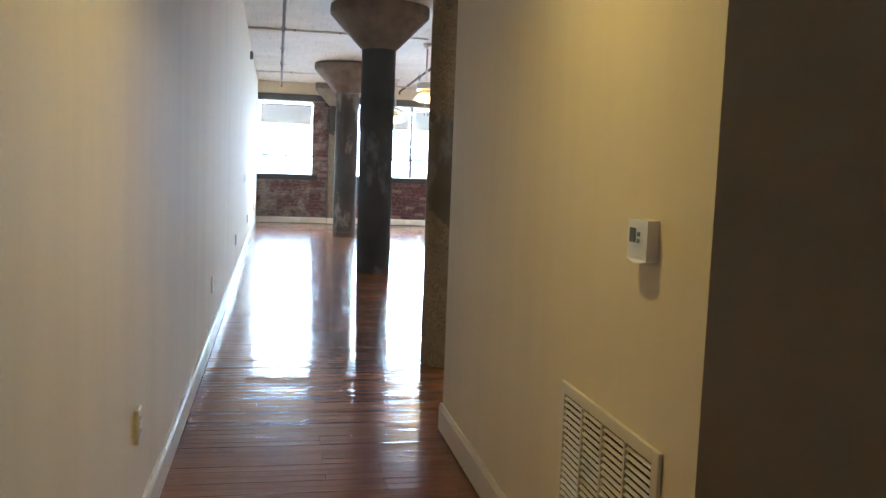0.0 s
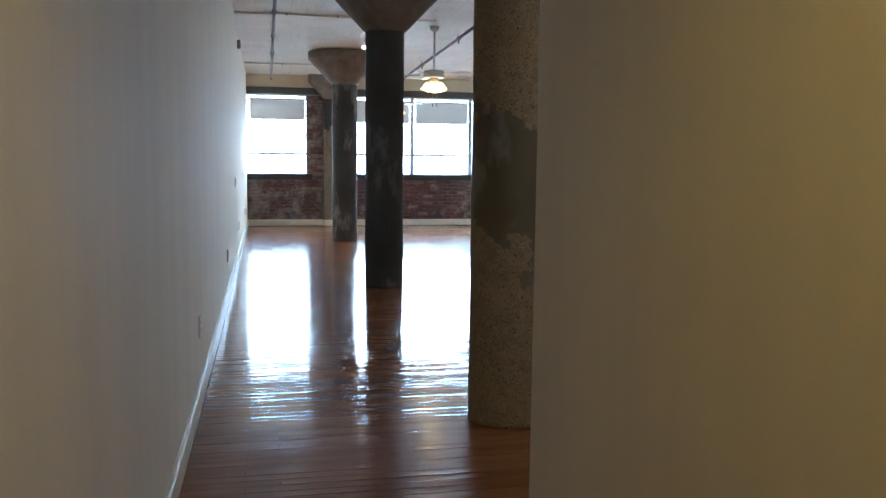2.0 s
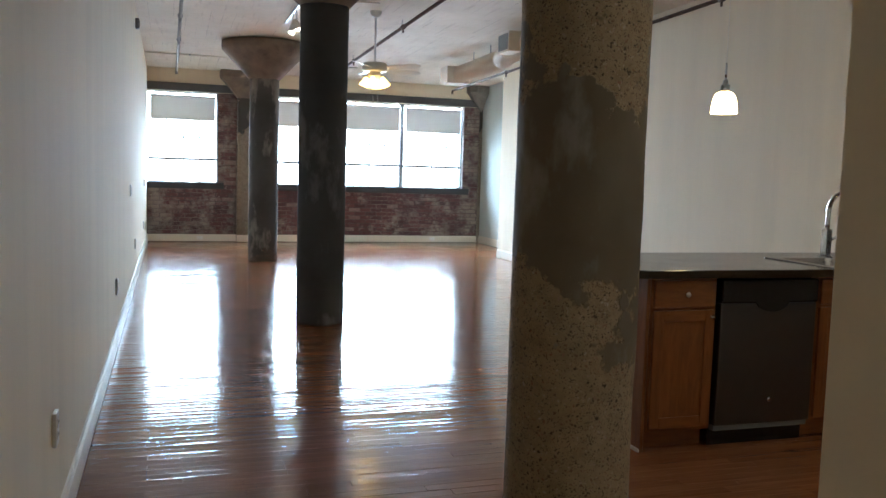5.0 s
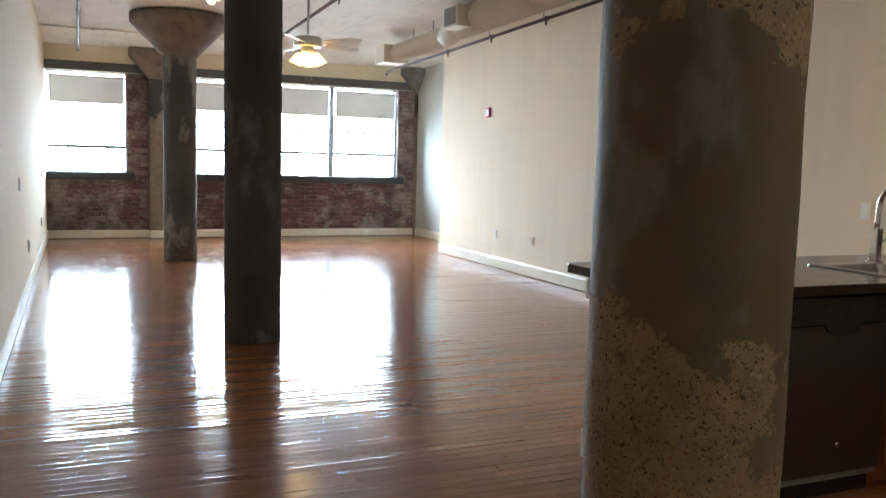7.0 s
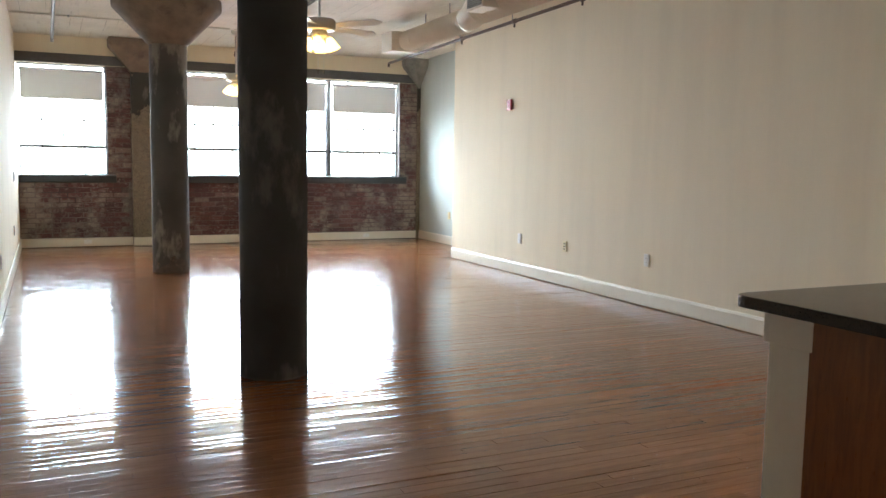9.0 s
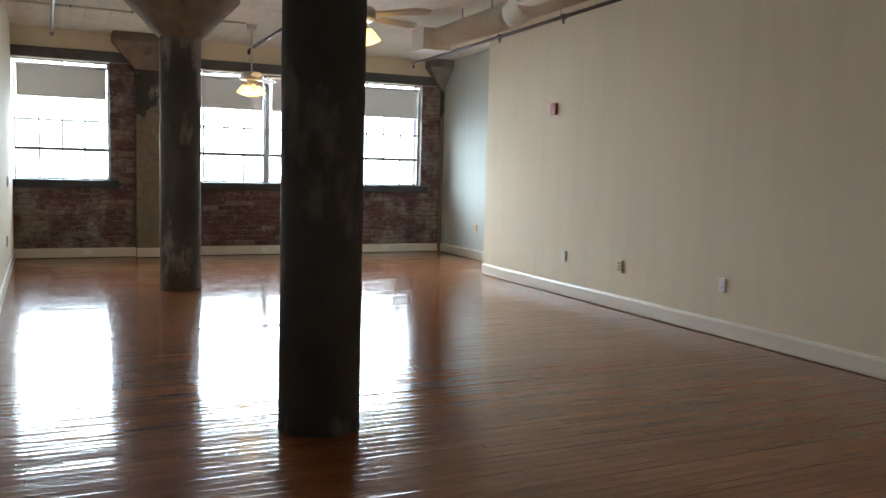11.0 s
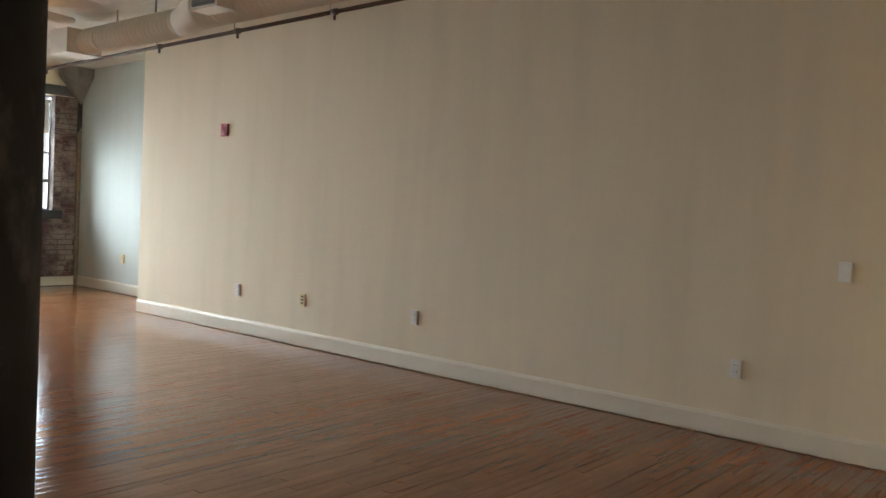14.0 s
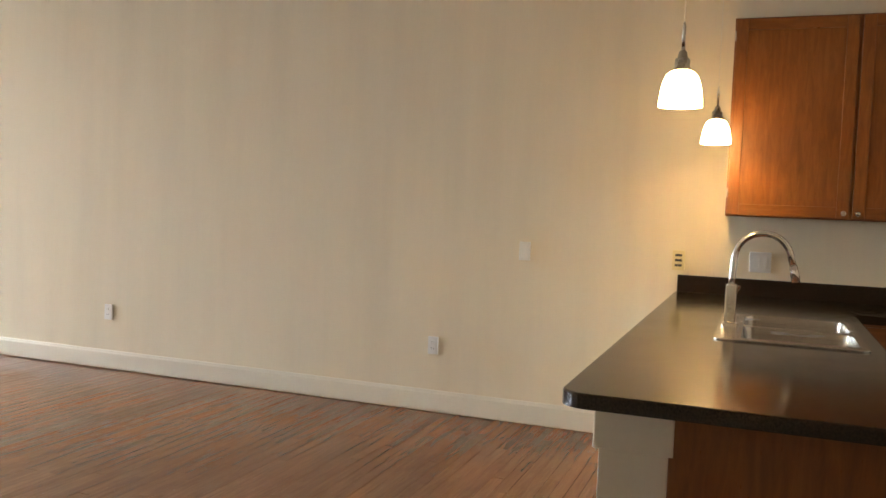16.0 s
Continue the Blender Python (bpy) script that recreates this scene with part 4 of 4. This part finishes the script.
# half wall under the overhang, with its end post
kw = thing("half_wall", CX0 + 0.10, 11.69, 0, "cream painted half wall under the worktop with trimmed end", "half wall")
part("panel", boxed(0.02, 0.015, 0, CX1 - CX0 - 0.102, 0.165, CZ - 0.041), M_WALL, kw)
part("end_post", boxed(0.0, 0.0, 0, 0.0195, 0.18, CZ - 0.16, 0.003), M_TRIM, kw)
part("cap_block", boxed(-0.018, -0.014, CZ - 0.159, 0.0197, 0.194, CZ - 0.041, 0.004), M_TRIM, kw)
part("foot_block", boxed(-0.012, -0.008, 0.008, -0.0005, 0.188, 0.145, 0.003), M_TRIM, kw)
part("baseboard", boxed(0.0, 0.1655, 0.008, CX1 - CX0 - 0.12, 0.18, 0.145, 0.004), M_TRIM, kw)


def knob(parent, x, y, z, axis="y"):
    prof = [(0.0, -0.026), (0.010, -0.025), (0.014, -0.019), (0.011, -0.012), (0.005, -0.009), (0.006, 0.0)]
    k = part("knob", lathe(prof, 14, axis), M_NICKEL, parent, "brushed nickel knob")
    k.location = (x, y, z)
    return k


def shaker(name, x0, z0, x1, z1, parent, rail=0.055):
    """A framed door standing in the plane y = 0, facing -y: a sunk panel between stiles and rails."""
    t = -0.019
    d = part(name, boxed(x0 + rail - 0.008, -0.010, z0 + rail - 0.008, x1 - rail + 0.008, -0.002, z1 - rail + 0.008), M_CHERRY, parent)
    for a, b in ((x0, x0 + rail), (x1 - rail, x1)):
        part("stile", boxed(a, t, z0, b, -0.001, z1, 0.003), M_CHERRY, d)
    for a, b in ((z0, z0 + rail), (z1 - rail, z1)):
        part("rail", boxed(x0 + rail, t + 0.0008, a, x1 - rail, -0.001, b, 0.003), M_CHERRY_X, d)
    return d


def base_cabinet(x, y, w, rz, fronts, label):
    """A base unit; fronts: 'drawer' for one drawer over one door, 'double' for two doors under a false front."""
    c = thing("base_cabinet", x, y, 0, label, "cabinet", rz, "red-brown kitchen cabinets")
    part("body", boxed(0, 0, 0.10, w, 0.565, CZ - 0.041, 0.001, 1), M_CHERRY, c)
    part("toe_kick", boxed(0.0, 0.07, 0, w, 0.085, 0.0995), M_CHERRY_X, c)
    top = CZ - 0.055
    if fronts == "drawer":
        dr = part("drawer_front", boxed(0.012, -0.02, top - 0.135, w - 0.012, -0.001, top, 0.005), M_CHERRY_X, c)
        knob(dr, w / 2, -0.02, top - 0.068)
        dd = shaker("door", 0.012, 0.12, w - 0.012, top - 0.15, c)
        knob(dd, w - 0.035, -0.02, top - 0.185)
    else:
        part("drawer_front", boxed(0.012, -0.02, top - 0.135, w - 0.012, -0.001, top, 0.005), M_CHERRY_X, c)
        for s in (0, 1):
            x0 = 0.012 + s * (w / 2 - 0.009)
            dd = shaker("door", x0, 0.12, x0 + w / 2 - 0.015, top - 0.15, c)
            knob(dd, w / 2 + (0.03 if s else -0.03), -0.02, top - 0.185)
    return c


FY = CY0 + 0.055
base_cabinet(2.625, FY, 0.372, 0, "drawer", "red-brown base cabinet with one drawer and framed door")
base_cabinet(3.625, FY, 0.92, 0, "double", "red-brown sink base cabinet with two framed doors")
base_cabinet(LX + 0.03, 11.04, 0.60, -90, "drawer", "red-brown base cabinet with drawer along the wall")
base_cabinet(LX + 0.03, 10.43, 0.60, -90, "drawer", "red-brown base cabinet with drawer along the wall")
ep = thing("end_panel", 2.604, FY + 0.003, 0, "dark red-brown end panel closing the peninsula", "panel")
part("board", boxed(0, 0, 0, 0.0185, 0.5805, CZ - 0.041, 0.002, 1), M_CHERRY, ep)
part("shoe_moulding", boxed(-0.012, 0.0, 0.0, -0.0005, 0.56, 0.018, 0.004), M_TRIM, ep, "pale shoe moulding at the floor")


def dishwasher(x, y):
    w = 0.60
    d = thing("dishwasher", x, y, 0, "stainless steel dishwasher with black control panel", "dishwasher")
    part("tub", boxed(0.006, 0.03, 0.10, w - 0.006, 0.55, CZ - 0.042), M_RECESS_SHADE, d)
    door = part("door", boxed(0.006, -0.025, 0.115, w - 0.006, 0.029, 0.745, 0.006), M_DWDOOR, d)
    part("badge", lathe([(0.0, -0.0285), (0.012, -0.0285), (0.014, -0.0255)], 18, "y"), M_CHROME, door).location = (0.33, 0, 0.24)
    pan = part("control_panel", boxed(0.006, -0.035, 0.747, w - 0.006, 0.029, CZ - 0.05, 0.008), M_BLACKGLOSS, d, "black glossy control panel")
    hb = bmesh.new()
    prof = [(0.21 + 0.20 * i / 12, 0.747 - 0.045 * math.sin(math.pi * i / 12) ** 0.6) for i in range(13)]
    fa = [hb.verts.new((px, -0.036, pz)) for px, pz in prof] + [hb.verts.new((0.43, -0.036, 0.80)), hb.verts.new((0.19, -0.036, 0.80))]
    bb = [hb.verts.new((v.co.x, -0.0256, v.co.z)) for v in fa]
    for i in range(len(fa)):
        j = (i + 1) % len(fa)
        hb.faces.new((fa[i], fa[j], bb[j], bb[i]))
    hb.faces.new(fa), hb.faces.new(bb)
    bmesh.ops.recalc_face_normals(hb, faces=hb.faces)
    part("pocket_handle", hb, M_BLACKGLOSS, pan)
    part("toe_panel", boxed(0.01, 0.03, 0.0, w - 0.01, 0.045, 0.098, 0.002), M_BLACKGLOSS, d)
    part("foot_rail", boxed(0.01, -0.01, 0.085, w - 0.01, 0.029, 0.112, 0.003), M_STEELBAR, d)
    return d


dishwasher(3.01, FY)


def sink():
    s = thing("kitchen_sink", (SX0 + SX1) / 2, (SY0 + SY1) / 2, CZ, "stainless steel double bowl drop-in sink", "sink")
    hx, hy = (SX1 - SX0) / 2, (SY1 - SY0) / 2
    bowls = [(-hx + 0.035, -hy + 0.03, -0.015, hy - 0.10), (0.015, -hy + 0.03, hx - 0.035, hy - 0.10)]
    rim = prism(rounded_rect(-hx, -hy, hx, hy, 0.035), 0.0008, 0.007, [rounded_rect(*b, 0.05) for b in bowls], 0.002)
    part("rim", rim, M_STAINLESS, s)
    for b in bowls:
        bm = bmesh.new()
        loops = []
        for inset, z in ((0.0, 0.0065), (0.004, -0.02), (0.012, -0.15), (0.035, -0.175), (0.12, -0.178)):
            loops.append([bm.verts.new((x, y, z)) for x, y in rounded_rect(b[0] + inset, b[1] + inset, b[2] - inset, b[3] - inset, max(0.02, 0.05 - inset * 0.2))])
        for a, c in zip(loops, loops[1:]):
            for i in range(len(a)):
                j = (i + 1) % len(a)
                bm.faces.new((a[i], a[j], c[j], c[i])).smooth = True
        bm.faces.new(loops[-1])
        bowl = part("bowl", bm, M_STAINLESS, s)
        part("drain", lathe([(0.0, -0.176), (0.03, -0.176), (0.042, -0.173), (0.044, -0.177)], 20), M_CHROME, bowl).location = ((b[0] + b[2]) / 2, (b[1] + b[3]) / 2, 0)
    return s


sink()


def faucet(x, y):
    f = thing("faucet", x, y, CZ + 0.007, "chrome gooseneck kitchen faucet with square body", "faucet")
    part("base_plate", prism(rounded_rect(-0.032, -0.032, 0.032, 0.032, 0.01), 0.0, 0.010, (), 0.002), M_CHROME, f)
    part("body", boxed(-0.022, -0.022, 0.0105, 0.022, 0.022, 0.17, 0.004), M_CHROME, f)
    pts = [(0, 0, 0.165), (0, 0, 0.20), (0, -0.005, 0.27)]
    for i in range(13):
        a = radians(180 - 165 * i / 12)
        pts.append((0, -0.115 - 0.11 * math.cos(a), 0.28 + 0.11 * math.sin(a)))
    pts.append((0, -0.235, 0.255))
    neck = part("neck", sweep(pts, 0.0135, 16), M_CHROME, f)
    part("spray_head", sweep([(0, -0.233, 0.262), (0, -0.24, 0.235), (0, -0.248, 0.195)], [0.016, 0.018, 0.0165], 16), M_CHROME, f)
    part("lever", sweep([(0.018, 0, 0.10), (0.05, -0.01, 0.115), (0.115, -0.03, 0.155)], [0.010, 0.007, 0.006], 10), M_CHROME, f)
    return f


faucet(4.12, 11.605)


def wall_cabinet(y_far, w, doors, label):
    z0, z1 = 1.38, 2.45
    c = thing("wall_cabinet", 5.28, y_far, z0, label, "cabinet", -90, "red-brown kitchen cabinets")
    part("body", boxed(0, 0, 0, w, 0.308, z1 - z0, 0.001, 1), M_CHERRY, c)
    dw = w / doors
    for i in range(doors):
        d = shaker("door", i * dw + 0.008, 0.008, (i + 1) * dw - 0.008, z1 - z0 - 0.008, c, 0.06)
        knob(d, (i + 1) * dw - 0.035 if i % 2 == 0 else i * dw + 0.035, -0.02, 0.035)
        for z in (0.10, z1 - z0 - 0.12):
            part("hinge", boxed(i * dw + 0.001 if i % 2 == 0 else (i + 1) * dw - 0.009, -0.012, z, i * dw + 0.009 if i % 2 == 0 else (i + 1) * dw - 0.001, -0.001, z + 0.05, 0.001), M_NICKEL, d)
    return c


wall_cabinet(11.695, 1.24, 2, "red-brown wall cabinet with two framed doors above counter")
wall_cabinet(10.45, 0.90, 2, "red-brown wall cabinet with two framed doors along wall")


def pendant(x, y, zb):
    p = thing("pendant_lamp", x, y, zb, "pendant lamp with lit white glass bell shade", "pendant lamp", 0, "pendant lamps over the worktop")
    prof = [(0.076, 0.0), (0.075, 0.020), (0.071, 0.052), (0.064, 0.084), (0.054, 0.108), (0.041, 0.121), (0.028, 0.125), (0.026, 0.120), (0.039, 0.116), (0.050, 0.104), (0.060, 0.081), (0.067, 0.051), (0.071, 0.020), (0.072, 0.0)]
    part("glass_shade", lathe(prof, 32), M_PENDANT, p, "lit white glass bell shade")
    part("bulb", lathe([(0.0, 0.018), (0.016, 0.022), (0.026, 0.040), (0.024, 0.062), (0.013, 0.088), (0.012, 0.121)], 16), M_PENDANTBULB, p, "glowing lamp bulb")
    part("socket_cup", lathe([(0.0, 0.123), (0.030, 0.123), (0.031, 0.131), (0.026, 0.136), (0.026, 0.165), (0.017, 0.171), (0.014, 0.190), (0.008, 0.196), (0.0, 0.196)], 24), M_NICKEL, p, "brushed nickel socket")
    part("stem", lathe([(0.0, 0.195), (0.006, 0.195), (0.006, 0.27), (0.003, 0.295), (0.0, 0.295)], 12), M_NICKEL, p)
    top = ceil(y) - zb
    part("cord", lathe([(0.0, 0.29), (0.0022, 0.29), (0.0022, top - 0.02), (0.0, top - 0.02)], 6), M_DUCT, p)
    part("canopy", lathe([(0.0, top - 0.03), (0.05, top - 0.025), (0.06, top)], 20), M_NICKEL, p)
    return p


pendant(3.48, 11.79, 1.76)
pendant(5.02, 11.75, 1.752)

# ---- pieces: bricks of the window wall ----
rng = random.Random(5)
BL, BH, BJ = 0.205, 0.064, 0.011


def brick_mesh(l, h):
    bm = boxed(-l / 2, -0.007, -h / 2, l / 2, 0.003, h / 2)
    front = [e for e in bm.edges if all(v.co.y < -0.006 for v in e.verts)]
    bmesh.ops.bevel(bm, geom=front, offset=0.0025, segments=1, affect="EDGES")
    return mesh_of("brick", bm, M_BRICK)


brick_meshes = {}
spots = []
row, z = 0, 0.145
while z + BH < ZT:
    strips = [(0.003, XC - 0.06)] if z + BH < ZS - 0.11 else [(1.335 if z < ZS else W1[1] + 0.003, 1.555), (1.915, 2.075 if z < ZS else W2[0] - 0.003), (6.085 if z < ZS else W2[1] + 0.003, XC - 0.06)]
    for a, b in strips:
        x = a + ((row % 2) * -0.108 if b - a > 1 else (row % 2) * -0.10)
        while x < b - 0.02:
            l0, l1 = max(a, x), min(b, x + BL)
            if l1 - l0 > 0.03 and not (l1 > 1.56 and l0 < 1.91 and z > 0):
                spots.append(((l0 + l1) / 2, z + BH / 2, round(l1 - l0, 2) - 0.001))
            x += BL + BJ
    z += BH + BJ
    row += 1
rng.shuffle(spots)
spots.sort(key=lambda s: not (2.0 < s[0] < 5.4 or s[1] > 1.0))
rest_v, rest_f = [], []
for i, (x, z, l) in enumerate(spots):
    dy = rng.uniform(-0.003, 0.003)
    if i < 300:
        if l not in brick_meshes:
            brick_meshes[l] = brick_mesh(l, BH)
        ob = new("brick", brick_meshes[l])
        ob.parent = wall_north
        ob.location = (x, YN + dy, z)
        ob.rotation_euler = (rng.uniform(-0.015, 0.015), 0, rng.uniform(-0.01, 0.01))
    else:
        k = len(rest_v)
        e, hb_, hl = 0.0025, BH / 2, l / 2
        rest_v += [(x + sx * (hl - q), YN + dy + yy, z + sz * (hb_ - q)) for yy, q in ((-0.007, e), (-0.0045, 0.0), (0.003, 0.0)) for sx, sz in ((-1, -1), (1, -1), (1, 1), (-1, 1))]
        rest_f += [(k, k + 1, k + 2, k + 3)] + [(k + o + c, k + o + (c + 1) % 4, k + o + 4 + (c + 1) % 4, k + o + 4 + c) for o in (0, 4) for c in range(4)]
me = bpy.data.meshes.new("bricks")
me.from_pydata(rest_v, [], rest_f)
me.materials.append(M_BRICKS)
ob = tagged(new("bricks", me), kind="stuff")
ob.parent = wall_north

# ---- pieces: strips of the wooden floor ----
PW = 0.066
floor = setting("floor", boxed(-0.15, Y0 - 0.15, -0.16, XC + 0.15, YN + 0.35, -0.03), M_SUBFLOOR, "old glossy red-brown strip wood floor with worn cupped boards", "floor")
HALF = PW / 2 - 0.0006
PROF = [(-HALF, -0.02), (-HALF, -0.0016), (-HALF + 0.0010, 0.0), (-HALF * 0.75, -0.00028), (-HALF * 0.4, -0.00048), (0.0, -0.00055), (HALF * 0.4, -0.00048), (HALF * 0.75, -0.00028), (HALF - 0.0010, 0.0), (HALF, -0.0016), (HALF, -0.02)]
strip_meshes = {}


def strip_geometry(l):
    n = len(PROF)
    vs = [(sx * (l / 2 - 0.0007), y, z) for sx in (-1, 1) for y, z in PROF]
    fs = [(i, i + 1, n + i + 1, n + i) for i in range(n - 1)] + [tuple(range(n - 1, -1, -1)), tuple(range(n, 2 * n))]
    return vs, fs


def strip_mesh(l):
    if l not in strip_meshes:
        vs, fs = strip_geometry(l)
        m = bpy.data.meshes.new("floor_strip")
        m.from_pydata(vs, [], fs)
        m.materials.append(M_STRIP)
        strip_meshes[l] = m
    return strip_meshes[l]


fr = random.Random(11)
rest_v, rest_f, singles = [], [], 0
y = Y0 + PW / 2
while y < YN - 0.005:
    xmax = XA if y < YH else (XR if y < YJ else XC)
    x, first = -0.02, True
    while x < xmax + 0.005:
        l = fr.choice((0.3, 0.45, 0.7, 0.95)) if first else fr.choice((0.45, 0.6, 0.8, 1.0, 1.25, 1.55, 1.9))
        if x + l > xmax + 0.02 - 0.12:
            l = max(0.03, round(xmax + 0.02 - x, 2))
        first = False
        cx = x + l / 2
        tilt, rise, zz = fr.gauss(0, 0.013 if fr.random() < 0.3 else 0.007), fr.gauss(0, 0.0006), -0.0012 + fr.uniform(-0.0007, 0.0005)
        slim = 0.972 if fr.random() < 0.08 else 1.0
        cup = fr.uniform(0.25, 1.35)
        if 9.6 < y < 14.6 and singles < 300:
            ob = new("floor_strip", strip_mesh(l))
            ob.parent = floor
            ob.location, ob.rotation_euler, ob.scale = (cx, y, zz), (tilt, rise, 0), (1, slim, cup)
            singles += 1
        else:
            vs, fs = strip_geometry(l)
            k = len(rest_v)
            m = Matrix.Translation((cx, y, zz)) @ Euler((tilt, rise, 0)).to_matrix().to_4x4() @ Matrix.Diagonal((1, slim, cup, 1))
            rest_v += [tuple(m @ Vector(v)) for v in vs]
            rest_f += [tuple(k + q for q in f) for f in fs]
        x += l
    y += PW
me = bpy.data.meshes.new("floor_strips")
me.from_pydata(rest_v, [], rest_f)
me.materials.append(M_STRIPS)
ob = tagged(new("floor_strips", me), kind="stuff")
ob.parent = floor
